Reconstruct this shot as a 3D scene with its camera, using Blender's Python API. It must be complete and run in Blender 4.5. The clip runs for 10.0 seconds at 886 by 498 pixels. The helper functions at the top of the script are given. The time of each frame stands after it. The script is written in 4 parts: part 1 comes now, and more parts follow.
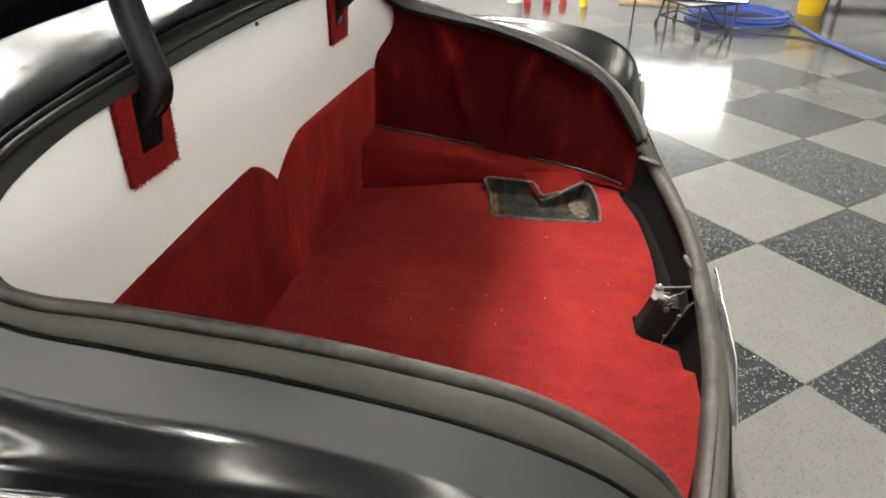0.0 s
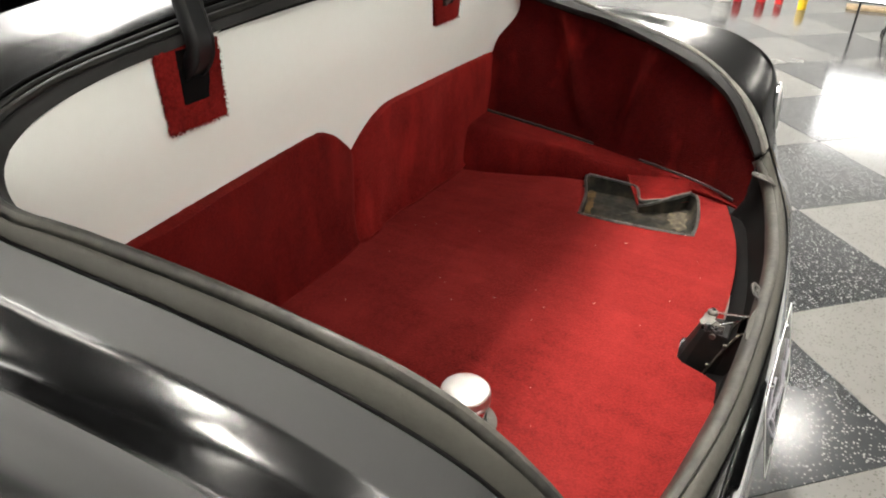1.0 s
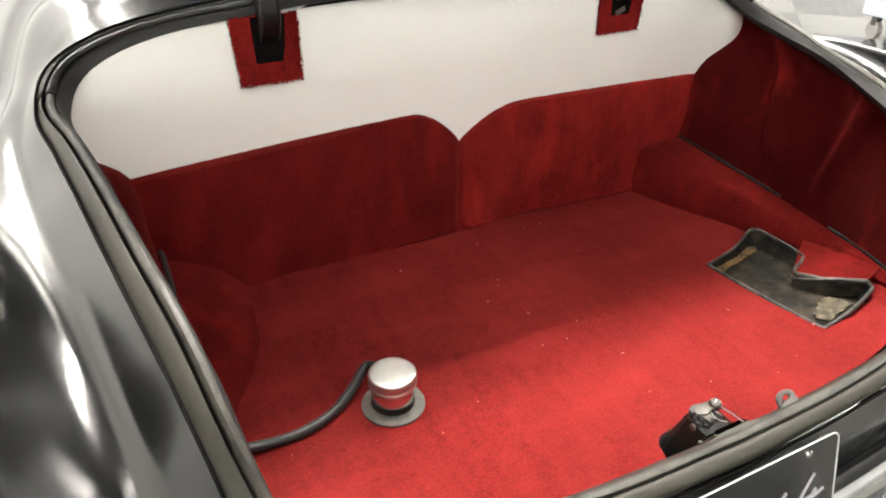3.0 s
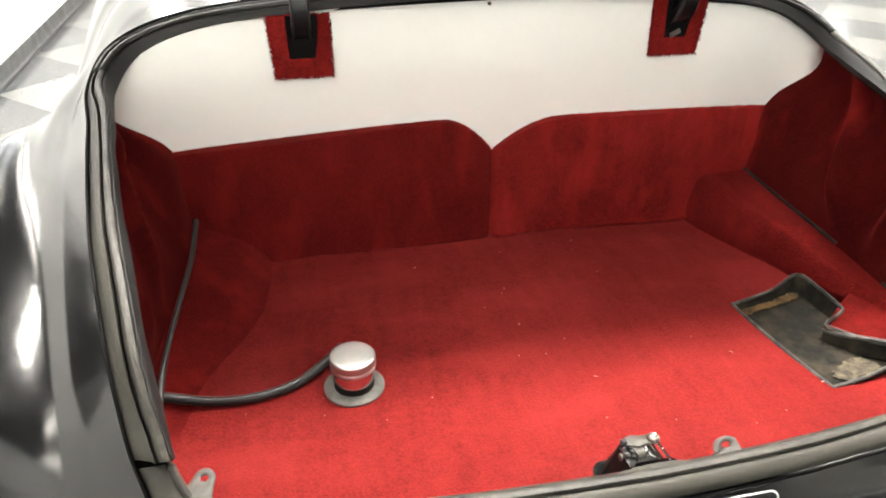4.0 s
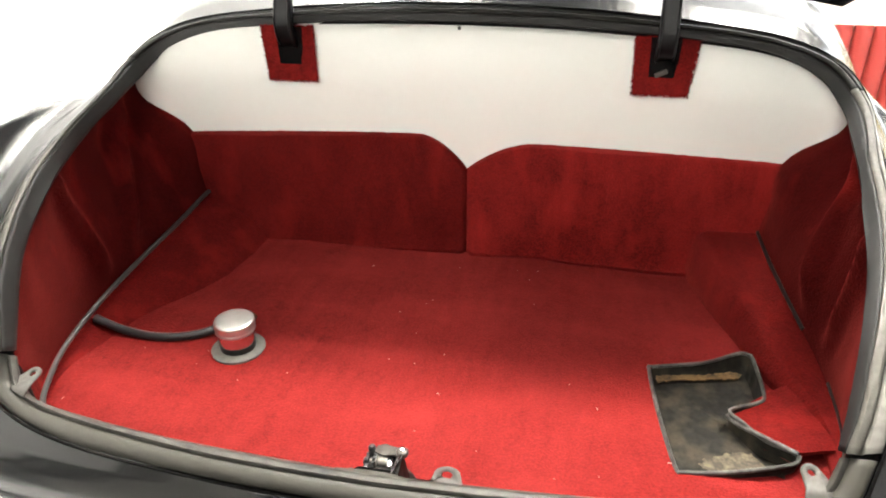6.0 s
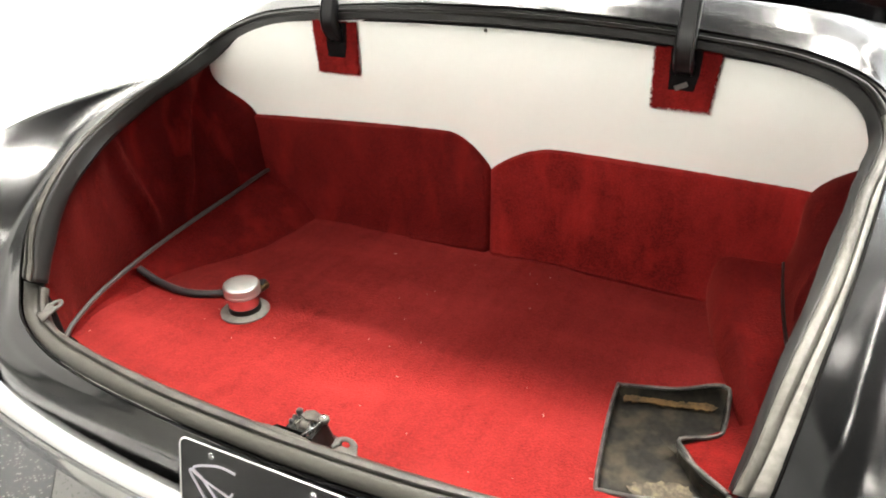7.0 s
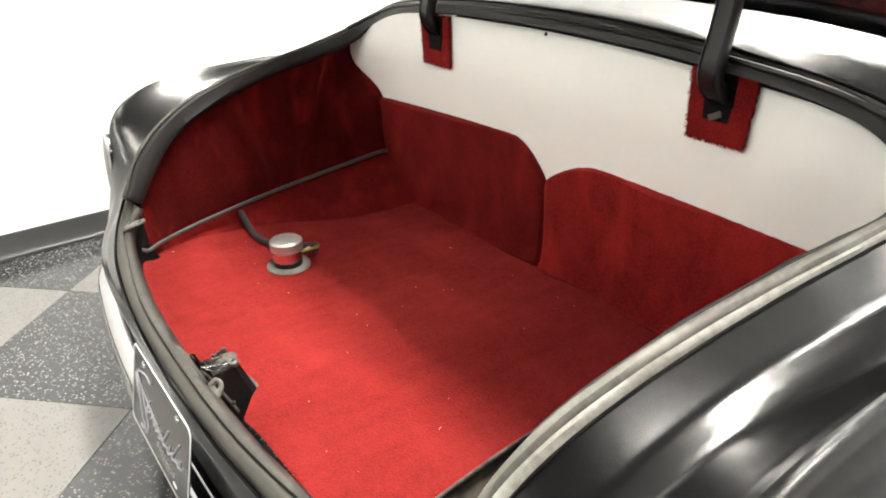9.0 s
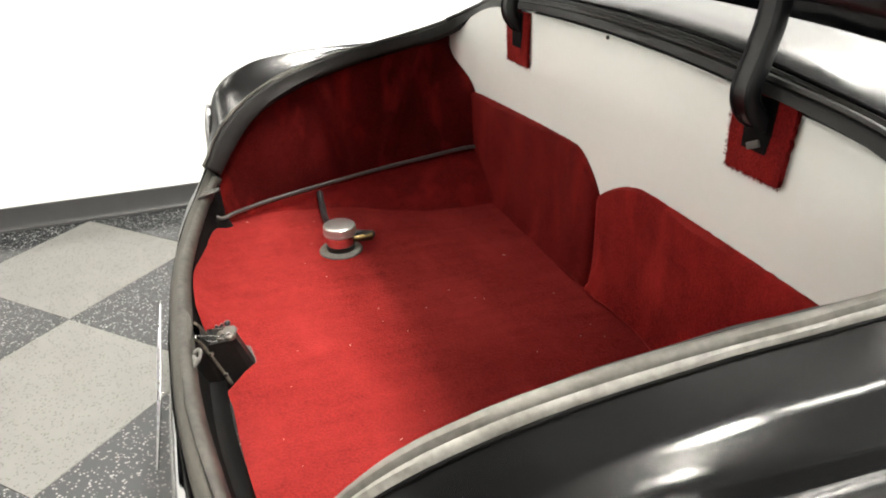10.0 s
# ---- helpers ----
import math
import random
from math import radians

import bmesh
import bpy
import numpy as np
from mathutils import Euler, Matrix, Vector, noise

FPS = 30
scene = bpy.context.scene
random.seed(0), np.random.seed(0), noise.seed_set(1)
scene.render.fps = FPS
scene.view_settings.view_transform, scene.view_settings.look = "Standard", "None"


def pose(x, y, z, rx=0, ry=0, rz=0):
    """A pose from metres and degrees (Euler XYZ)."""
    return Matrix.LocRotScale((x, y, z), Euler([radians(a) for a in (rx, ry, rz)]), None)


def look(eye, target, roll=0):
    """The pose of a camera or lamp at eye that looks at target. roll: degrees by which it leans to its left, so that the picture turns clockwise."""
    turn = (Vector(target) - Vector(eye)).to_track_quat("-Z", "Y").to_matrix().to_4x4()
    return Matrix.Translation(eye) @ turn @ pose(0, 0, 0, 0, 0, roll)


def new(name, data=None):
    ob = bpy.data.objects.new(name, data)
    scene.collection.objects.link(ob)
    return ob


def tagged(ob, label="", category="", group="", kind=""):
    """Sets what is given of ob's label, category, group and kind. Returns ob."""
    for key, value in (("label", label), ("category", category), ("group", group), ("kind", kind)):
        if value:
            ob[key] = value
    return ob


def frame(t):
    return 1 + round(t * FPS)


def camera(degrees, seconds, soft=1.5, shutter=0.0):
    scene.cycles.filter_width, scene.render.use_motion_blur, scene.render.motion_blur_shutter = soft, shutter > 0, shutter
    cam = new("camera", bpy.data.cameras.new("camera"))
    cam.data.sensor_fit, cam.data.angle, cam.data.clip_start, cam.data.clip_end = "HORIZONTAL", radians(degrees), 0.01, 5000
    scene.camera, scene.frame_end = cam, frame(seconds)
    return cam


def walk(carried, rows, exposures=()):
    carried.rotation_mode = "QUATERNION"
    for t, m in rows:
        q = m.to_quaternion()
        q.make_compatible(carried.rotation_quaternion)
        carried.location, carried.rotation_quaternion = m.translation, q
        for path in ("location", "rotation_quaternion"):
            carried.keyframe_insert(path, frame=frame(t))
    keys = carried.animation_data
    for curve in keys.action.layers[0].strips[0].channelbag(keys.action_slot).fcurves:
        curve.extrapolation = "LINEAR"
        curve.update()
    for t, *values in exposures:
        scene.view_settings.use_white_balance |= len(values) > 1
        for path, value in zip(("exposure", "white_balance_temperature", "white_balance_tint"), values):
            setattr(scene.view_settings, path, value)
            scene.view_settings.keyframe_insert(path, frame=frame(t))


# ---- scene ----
cam = camera(62.7, 10.0, soft=1.9)
PATH = [
    (0, (-1.269, 0.244, 1.335), (0.44, 0.586, 0.355), 1.5),
    (0.5, (-1.242, 0.109, 1.335), (0.396, 0.696, 0.35), 1.4),
    (1, (-1.181, -0.023, 1.337), (0.333, 0.795, 0.317), 1.7),
    (1.7, (-1.056, -0.197, 1.344), (0.262, 0.907, 0.321), 1.6),
    (2.5, (-0.86, -0.39, 1.35), (0.131, 1.001, 0.311), 0.8),
    (4, (-0.462, -0.649, 1.358), (-0.071, 1.032, 0.349), 0.5),
    (4.5, (-0.282, -0.701, 1.365), (-0.118, 1.022, 0.362), 0.3),
    (5, (-0.12, -0.727, 1.371), (-0.106, 1.012, 0.384), 0.1),
    (5.5, (0.066, -0.746, 1.372), (-0.075, 0.999, 0.405), -0.2),
    (6.8, (0.551, -0.703, 1.37), (-0.149, 0.917, 0.429), -1.1),
    (7.5, (0.783, -0.61, 1.358), (-0.195, 0.866, 0.428), -1.2),
    (8, (0.92, -0.525, 1.35), (-0.24, 0.819, 0.429), -1.2),
    (8.5, (1.047, -0.403, 1.347), (-0.262, 0.796, 0.425), -1.5),
    (9, (1.141, -0.251, 1.332), (-0.318, 0.777, 0.43), -1.6),
    (9.5, (1.2, -0.074, 1.331), (-0.383, 0.738, 0.417), -1.9),
    (10, (1.24, 0.078, 1.319), (-0.448, 0.647, 0.41), -1.3),
]
walk(cam, [(t, look(eye, target, roll)) for t, eye, target, roll in PATH],
     [(0, -1.08), (1, -1.04), (1.6, -0.87), (2.5, -0.80), (4, -0.46), (5.5, -0.45), (7.5, -0.42), (8.5, -0.54), (10, -0.85)])

# ---- light ----
world = bpy.data.worlds.new("showroom_air")
scene.world = world
world.use_nodes = True
world.node_tree.nodes["Background"].inputs[0].default_value = (0.9, 0.92, 1.0, 1)
world.node_tree.nodes["Background"].inputs[1].default_value = 0.05
CEILING = 3.9
TUBE_GLOW = 118.0
KEY_GLOW = 1480.0
DAY_GLOW = 9.0
TROFFER_GLOW = 32.0
WASH_GLOW = 210.0
PANEL_GLOW = 11.0

# ---- materials ----
def material(name, base, rough=0.5, metal=0.0, vary=0.0, scale=6.0, fine=0.0, fine_scale=120.0, bump=0.0, bump_scale=300.0,
             coat=0.0, sheen=0.0, rough_vary=0.0, dark=None, bump_far=0.002, low=0.35, high=0.75, spec=0.5):
    """A surface whose colour wanders at a large and a fine scale, with fine relief."""
    m = bpy.data.materials.new(name)
    m.use_nodes = True
    nt = m.node_tree
    p = nt.nodes["Principled BSDF"]
    p.inputs["Roughness"].default_value = rough
    p.inputs["Metallic"].default_value = metal
    p.inputs["Specular IOR Level"].default_value = spec
    p.inputs["Coat Weight"].default_value = coat
    p.inputs["Coat Roughness"].default_value = 0.08
    p.inputs["Sheen Weight"].default_value = sheen
    p.inputs["Sheen Roughness"].default_value = 0.5
    p.inputs["Base Color"].default_value = (*base, 1)
    co = nt.nodes.new("ShaderNodeTexCoord")

    def noise_at(s, detail=4.0):
        n = nt.nodes.new("ShaderNodeTexNoise")
        n.inputs["Scale"].default_value = s
        n.inputs["Detail"].default_value = detail
        nt.links.new(co.outputs["Object"], n.inputs["Vector"])
        return n.outputs["Fac"]

    if vary or fine:
        d = dark or tuple(c * 0.35 for c in base)
        mix = nt.nodes.new("ShaderNodeMix")
        mix.data_type = "RGBA"
        mix.inputs["A"].default_value = (*base, 1)
        mix.inputs["B"].default_value = (*d, 1)
        a = nt.nodes.new("ShaderNodeMapRange")
        a.inputs["From Min"].default_value, a.inputs["From Max"].default_value = low, high
        a.inputs["To Max"].default_value = vary
        nt.links.new(noise_at(scale, 5.0), a.inputs["Value"])
        b = nt.nodes.new("ShaderNodeMapRange")
        b.inputs["From Min"].default_value, b.inputs["From Max"].default_value = 0.35, 0.7
        b.inputs["To Max"].default_value = fine
        nt.links.new(noise_at(fine_scale, 3.0), b.inputs["Value"])
        s = nt.nodes.new("ShaderNodeMath")
        s.operation = "ADD"
        s.use_clamp = True
        nt.links.new(a.outputs[0], s.inputs[0])
        nt.links.new(b.outputs[0], s.inputs[1])
        nt.links.new(s.outputs[0], mix.inputs["Factor"])
        nt.links.new(mix.outputs["Result"], p.inputs["Base Color"])
    if rough_vary:
        r = nt.nodes.new("ShaderNodeMapRange")
        r.inputs["From Min"].default_value, r.inputs["From Max"].default_value = 0.3, 0.7
        r.inputs["To Min"].default_value, r.inputs["To Max"].default_value = max(0.0, rough - rough_vary), min(1.0, rough + rough_vary)
        nt.links.new(noise_at(scale * 2.3), r.inputs["Value"])
        nt.links.new(r.outputs[0], p.inputs["Roughness"])
    if bump:
        u = nt.nodes.new("ShaderNodeBump")
        u.inputs["Strength"].default_value = bump
        u.inputs["Distance"].default_value = bump_far
        nt.links.new(noise_at(bump_scale, 3.0), u.inputs["Height"])
        nt.links.new(u.outputs[0], p.inputs["Normal"])
    return m


def glow(name, color, strength):
    m = bpy.data.materials.new(name)
    m.use_nodes = True
    p = m.node_tree.nodes["Principled BSDF"]
    p.inputs["Base Color"].default_value = (0.8, 0.8, 0.8, 1)
    p.inputs["Emission Color"].default_value = (*color, 1)
    p.inputs["Emission Strength"].default_value = strength
    return m


def flecked(name, base, fleck, amount, rough):
    """Vinyl floor tile: base tone that differs from tile to tile, streaked with small chips."""
    m = material(name, base, rough, vary=0.0, rough_vary=0.0, coat=0.0)
    nt = m.node_tree
    p = nt.nodes["Principled BSDF"]
    co = nt.nodes.new("ShaderNodeTexCoord")
    stretch = nt.nodes.new("ShaderNodeMapping")
    stretch.inputs["Scale"].default_value = (1.0, 0.8, 1.0)
    stretch.inputs["Rotation"].default_value = (0, 0, 0.6)
    nt.links.new(co.outputs["Object"], stretch.inputs["Vector"])
    v = nt.nodes.new("ShaderNodeTexVoronoi")
    v.inputs["Scale"].default_value = 112.0
    nt.links.new(stretch.outputs[0], v.inputs["Vector"])
    n = nt.nodes.new("ShaderNodeTexNoise")
    n.inputs["Scale"].default_value = 40.0
    n.inputs["Detail"].default_value = 3.0
    nt.links.new(stretch.outputs[0], n.inputs["Vector"])
    near = nt.nodes.new("ShaderNodeMapRange")
    near.inputs["From Min"].default_value, near.inputs["From Max"].default_value = 0.25, 0.33
    near.inputs["To Min"].default_value, near.inputs["To Max"].default_value = 1.0, 0.0
    nt.links.new(v.outputs["Distance"], near.inputs["Value"])
    some = nt.nodes.new("ShaderNodeMapRange")
    some.inputs["From Min"].default_value, some.inputs["From Max"].default_value = 0.40, 0.50
    some.inputs["To Max"].default_value = amount
    nt.links.new(n.outputs["Fac"], some.inputs["Value"])
    both = nt.nodes.new("ShaderNodeMath")
    both.operation = "MULTIPLY"
    nt.links.new(near.outputs[0], both.inputs[0])
    nt.links.new(some.outputs[0], both.inputs[1])
    tone = nt.nodes.new("ShaderNodeTexNoise")
    tone.inputs["Scale"].default_value = 9.0
    tone.inputs["Detail"].default_value = 6.0
    nt.links.new(co.outputs["Object"], tone.inputs["Vector"])
    info = nt.nodes.new("ShaderNodeObjectInfo")
    island = nt.nodes.new("ShaderNodeNewGeometry")
    add = nt.nodes.new("ShaderNodeMath")
    add.operation = "ADD"
    nt.links.new(tone.outputs["Fac"], add.inputs[0])
    nt.links.new(info.outputs["Random"], add.inputs[1])
    lum = nt.nodes.new("ShaderNodeMapRange")
    lum.inputs["From Min"].default_value, lum.inputs["From Max"].default_value = 0.3, 1.7
    lum.inputs["To Min"].default_value, lum.inputs["To Max"].default_value = 0.82, 1.12
    nt.links.new(add.outputs[0], lum.inputs["Value"])
    tint = nt.nodes.new("ShaderNodeMix")
    tint.data_type = "RGBA"
    tint.blend_type = "MULTIPLY"
    tint.inputs["Factor"].default_value = 1.0
    tint.inputs["A"].default_value = (*base, 1)
    grey = nt.nodes.new("ShaderNodeCombineColor")
    for k in range(3):
        nt.links.new(lum.outputs[0], grey.inputs[k])
    nt.links.new(grey.outputs[0], tint.inputs["B"])
    mix = nt.nodes.new("ShaderNodeMix")
    mix.data_type = "RGBA"
    mix.inputs["B"].default_value = (*fleck, 1)
    nt.links.new(tint.outputs["Result"], mix.inputs["A"])
    nt.links.new(both.outputs[0], mix.inputs["Factor"])
    nt.links.new(mix.outputs["Result"], p.inputs["Base Color"])
    r = nt.nodes.new("ShaderNodeMapRange")
    r.inputs["To Min"].default_value, r.inputs["To Max"].default_value = rough * 0.6, rough * 1.5
    nt.links.new(tone.outputs["Fac"], r.inputs["Value"])
    nt.links.new(r.outputs[0], p.inputs["Roughness"])
    return m


def carpet(name, brushed=False, tone=1.0, worn=0.50):
    """Cut pile: fine tufts, brushed streaks and broad soiling; tone puts a panel's light or shade into the colour."""
    m = bpy.data.materials.new(name)
    m.use_nodes = True
    nt = m.node_tree
    p = nt.nodes["Principled BSDF"]
    p.inputs["Roughness"].default_value = 1.0
    p.inputs["Specular IOR Level"].default_value = 0.03
    p.inputs["Sheen Weight"].default_value = 0.15
    p.inputs["Sheen Roughness"].default_value = 0.5
    p.inputs["Sheen Tint"].default_value = (0.90, 0.11, 0.09, 1)
    co = nt.nodes.new("ShaderNodeTexCoord")

    def level(scale, stretch, lo, hi, amount, detail=4.0):
        mp = nt.nodes.new("ShaderNodeMapping")
        mp.inputs["Scale"].default_value = stretch
        nt.links.new(co.outputs["Object"], mp.inputs["Vector"])
        n = nt.nodes.new("ShaderNodeTexNoise")
        n.inputs["Scale"].default_value = scale
        n.inputs["Detail"].default_value = detail
        nt.links.new(mp.outputs[0], n.inputs["Vector"])
        r = nt.nodes.new("ShaderNodeMapRange")
        r.inputs["From Min"].default_value, r.inputs["From Max"].default_value = lo, hi
        r.inputs["To Max"].default_value = amount
        nt.links.new(n.outputs["Fac"], r.inputs["Value"])
        return r.outputs[0], n.outputs["Fac"]

    tuft, tuft_raw = level(240.0, (1, 1, 1), 0.38, 0.66, 0.30, 4.0)
    streak, _ = level(11.0, (1.2, 1.2, 0.6), 0.36, 0.72, 0.24, 6.0) if brushed else level(22.0, (1.6, 0.30, 1.6), 0.38, 0.70, 0.18, 4.0)
    soil, _ = level(5.0, (1, 1, 1), 0.34, 0.64, 0.34 if brushed else 0.20, 6.0)
    spot, _ = level(11.0, (1, 1, 1), 0.62, 0.80, 0.16, 3.0)
    mottle, _ = level(60.0, (1, 1, 1), 0.38, 0.68, 0.12, 4.0)
    # The floor pile is darker towards -x; brushed pile keeps one tone along x.
    split = nt.nodes.new("ShaderNodeSeparateXYZ")
    nt.links.new(co.outputs["Object"], split.inputs[0])
    x_tone = nt.nodes.new("ShaderNodeMapRange")
    x_tone.inputs["From Min"].default_value, x_tone.inputs["From Max"].default_value = -0.5, 0.35
    x_tone.inputs["To Min"].default_value, x_tone.inputs["To Max"].default_value = 0.0 if brushed else 0.22, 0.0
    nt.links.new(split.outputs["X"], x_tone.inputs["Value"])
    total = None
    for out in (tuft, streak, soil, spot, mottle, x_tone.outputs[0]):
        if total is None:
            total = out
            continue
        a = nt.nodes.new("ShaderNodeMath")
        a.operation = "ADD"
        a.use_clamp = True
        nt.links.new(total, a.inputs[0])
        nt.links.new(out, a.inputs[1])
        total = a.outputs[0]
    mix = nt.nodes.new("ShaderNodeMix")
    mix.data_type = "RGBA"
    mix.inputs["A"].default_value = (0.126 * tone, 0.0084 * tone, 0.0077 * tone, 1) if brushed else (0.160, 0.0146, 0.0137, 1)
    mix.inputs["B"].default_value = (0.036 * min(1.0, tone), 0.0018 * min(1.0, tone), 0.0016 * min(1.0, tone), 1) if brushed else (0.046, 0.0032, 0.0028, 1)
    nt.links.new(total, mix.inputs["Factor"])
    # worn sets how strongly the lighter nap streaks show in brushed pile.
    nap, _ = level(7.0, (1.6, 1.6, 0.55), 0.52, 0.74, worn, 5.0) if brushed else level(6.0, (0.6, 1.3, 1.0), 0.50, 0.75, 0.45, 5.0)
    lay = nt.nodes.new("ShaderNodeMix")
    lay.data_type = "RGBA"
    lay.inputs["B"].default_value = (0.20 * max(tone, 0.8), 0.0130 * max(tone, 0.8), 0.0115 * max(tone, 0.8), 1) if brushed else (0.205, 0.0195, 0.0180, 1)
    nt.links.new(mix.outputs["Result"], lay.inputs["A"])
    nt.links.new(nap, lay.inputs["Factor"])
    nt.links.new(lay.outputs["Result"], p.inputs["Base Color"])
    u = nt.nodes.new("ShaderNodeBump")
    u.inputs["Strength"].default_value = 0.6
    u.inputs["Distance"].default_value = 0.003
    nt.links.new(tuft_raw, u.inputs["Height"])
    nt.links.new(u.outputs[0], p.inputs["Normal"])
    return m


M_CARPET = carpet("red_carpet")
# One carpet in three tones: brighter where lit, two darker with shade painted in.
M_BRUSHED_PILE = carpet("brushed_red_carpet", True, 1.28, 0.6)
M_SHADED_PILE = carpet("shaded_red_carpet", True, 0.78)
M_SHADED_SIDE = carpet("shaded_side_carpet", True, 0.36, 0.6)
M_PAINT = material("black_paint", (0.0025, 0.0025, 0.0027), 0.21, spec=0.65)
M_INNER = material("black_inner_metal", (0.0016, 0.0015, 0.0015), 0.75, vary=0.4, scale=30.0, dark=(0.008, 0.006, 0.004), low=0.55, high=0.8, spec=0.06)
M_GUARD = material("greasy_black_steel", (0.0040, 0.0036, 0.0034), 0.55, vary=0.6, scale=22.0, dark=(0.012, 0.009, 0.007), low=0.5, high=0.78, spec=0.12, rough_vary=0.1)
M_GREASE = material("dusty_grease", (0.060, 0.052, 0.040), 0.7, vary=0.8, scale=70.0, dark=(0.012, 0.010, 0.008), low=0.4, high=0.65, spec=0.2)
M_HINGE = material("black_hinge_enamel", (0.005, 0.005, 0.0055), 0.32, spec=0.25)
M_RUBBER = material("worn_rubber", (0.0055, 0.0054, 0.0052), 0.38, vary=0.6, scale=14.0, fine=0.3, fine_scale=90.0, dark=(0.020, 0.018, 0.014), bump=0.2, bump_scale=160.0, low=0.5, high=0.8, spec=0.2)
M_SEAL = material("matte_black_rubber", (0.0075, 0.0073, 0.0072), 0.62, vary=0.5, scale=7.0, fine=0.2, fine_scale=70.0, dark=(0.016, 0.015, 0.013), low=0.5, high=0.8, spec=0.25)
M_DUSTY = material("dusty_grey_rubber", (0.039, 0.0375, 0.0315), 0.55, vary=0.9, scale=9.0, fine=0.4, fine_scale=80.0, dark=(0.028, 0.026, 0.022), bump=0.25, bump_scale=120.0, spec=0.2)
M_WHITE = material("white_trim_board", (0.78, 0.785, 0.745), 0.6, vary=0.12, scale=3.0, fine=0.05, fine_scale=60.0, dark=(0.6, 0.57, 0.52), bump=0.08, bump_scale=90.0)
M_CHROME = material("chrome", (0.80, 0.80, 0.80), 0.12, metal=1.0, rough_vary=0.05, scale=30.0)
M_STEEL = material("dull_steel", (0.075, 0.0725, 0.067), 0.6, metal=0.0, vary=0.6, scale=60.0, dark=(0.03, 0.027, 0.022), spec=0.2, rough_vary=0.1)
M_RUST = material("brown_dust", (0.115, 0.070, 0.030), 0.9, vary=0.8, scale=35.0, fine=0.4, fine_scale=120.0, dark=(0.025, 0.018, 0.012), low=0.42, high=0.66, spec=0.1)
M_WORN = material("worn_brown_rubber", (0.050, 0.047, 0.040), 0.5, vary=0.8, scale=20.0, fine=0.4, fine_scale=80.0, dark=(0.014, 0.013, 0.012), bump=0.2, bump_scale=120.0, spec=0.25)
# Dusty rubber, made paler to carry the stronger light on the right run.
M_LITDUST = material("lit_dusty_rubber", (0.215, 0.209, 0.190), 0.55, vary=0.7, scale=16.0, fine=0.4, fine_scale=80.0, dark=(0.07, 0.066, 0.056), bump=0.25, bump_scale=120.0, spec=0.3)
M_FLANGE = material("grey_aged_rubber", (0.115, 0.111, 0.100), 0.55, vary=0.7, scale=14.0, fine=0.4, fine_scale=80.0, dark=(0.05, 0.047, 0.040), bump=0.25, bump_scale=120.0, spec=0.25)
M_LATCH = material("greasy_latch_steel", (0.13, 0.122, 0.11), 0.38, metal=0.7, vary=0.7, scale=90.0, dark=(0.03, 0.026, 0.02), rough_vary=0.1)
M_BRUSHED = material("brushed_cap_metal", (0.50, 0.49, 0.465), 0.40, metal=1.0, vary=0.15, scale=40.0, rough_vary=0.08)
M_BRASS = material("brass_fitting", (0.17, 0.125, 0.06), 0.35, metal=1.0, vary=0.4, scale=80.0)
M_TRAY = material("dirty_black_rubber", (0.009, 0.0087, 0.008), 0.65, vary=0.9, scale=22.0, fine=0.25, fine_scale=90.0, dark=(0.034, 0.028, 0.020), rough_vary=0.15, low=0.46, high=0.66, spec=0.08)
M_TAN = material("dried_tan_dirt", (0.10, 0.083, 0.056), 0.95, vary=0.9, scale=60.0, fine=0.5, fine_scale=160.0, dark=(0.04, 0.035, 0.028), low=0.40, high=0.62, spec=0.1)
M_RIM = material("dusty_black_rim_rubber", (0.016, 0.0155, 0.0145), 0.5, vary=0.8, scale=26.0, fine=0.4, fine_scale=90.0, dark=(0.085, 0.082, 0.074), low=0.42, high=0.68, spec=0.25)
M_HOSE = material("black_hose_rubber", (0.016, 0.016, 0.017), 0.45, vary=0.3, scale=40.0, spec=0.25)
M_CABLE = material("dusty_black_cable", (0.026, 0.025, 0.023), 0.6, vary=0.6, scale=25.0, dark=(0.012, 0.012, 0.012))
M_WALL = material("white_wall_paint", (0.73, 0.73, 0.72), 0.55, vary=0.06, scale=1.2, bump=0.1, bump_scale=120.0)
M_CEIL = material("ceiling_grey", (0.05, 0.048, 0.046), 0.8, vary=0.2, scale=1.0)
M_BASE = material("black_vinyl_base", (0.018, 0.018, 0.018), 0.5, rough_vary=0.1, scale=5.0)
M_DARKTILE = flecked("charcoal_vinyl_tile", (0.0255, 0.027, 0.029), (0.20, 0.20, 0.19), 1.0, 0.16)
M_LIGHTTILE = flecked("pale_vinyl_tile", (0.124, 0.122, 0.115), (0.050, 0.047, 0.042), 0.6, 0.16)
M_LENS = material("pale_lamp_face", (0.19, 0.19, 0.185), 0.35, vary=0.2, scale=20.0)
M_LINT = material("pale_lint", (0.30, 0.20, 0.17), 0.9)
M_PLATE = material("black_plate_enamel", (0.008, 0.008, 0.009), 0.22, coat=0.4)
M_LETTER = material("silver_lettering", (0.62, 0.60, 0.66), 0.4, vary=0.1, scale=30.0)
M_TYRE = material("tyre_rubber", (0.02, 0.02, 0.02), 0.8, vary=0.3, scale=20.0)
M_VINYL = material("red_vinyl", (0.27, 0.036, 0.030), 0.35, vary=0.15, scale=8.0, bump=0.15, bump_scale=200.0)
M_CREAM = material("cream_paint", (0.75, 0.70, 0.58), 0.4, vary=0.1, scale=4.0)
M_CART = material("grey_cart_plastic", (0.33, 0.36, 0.39), 0.5, vary=0.3, scale=9.0)
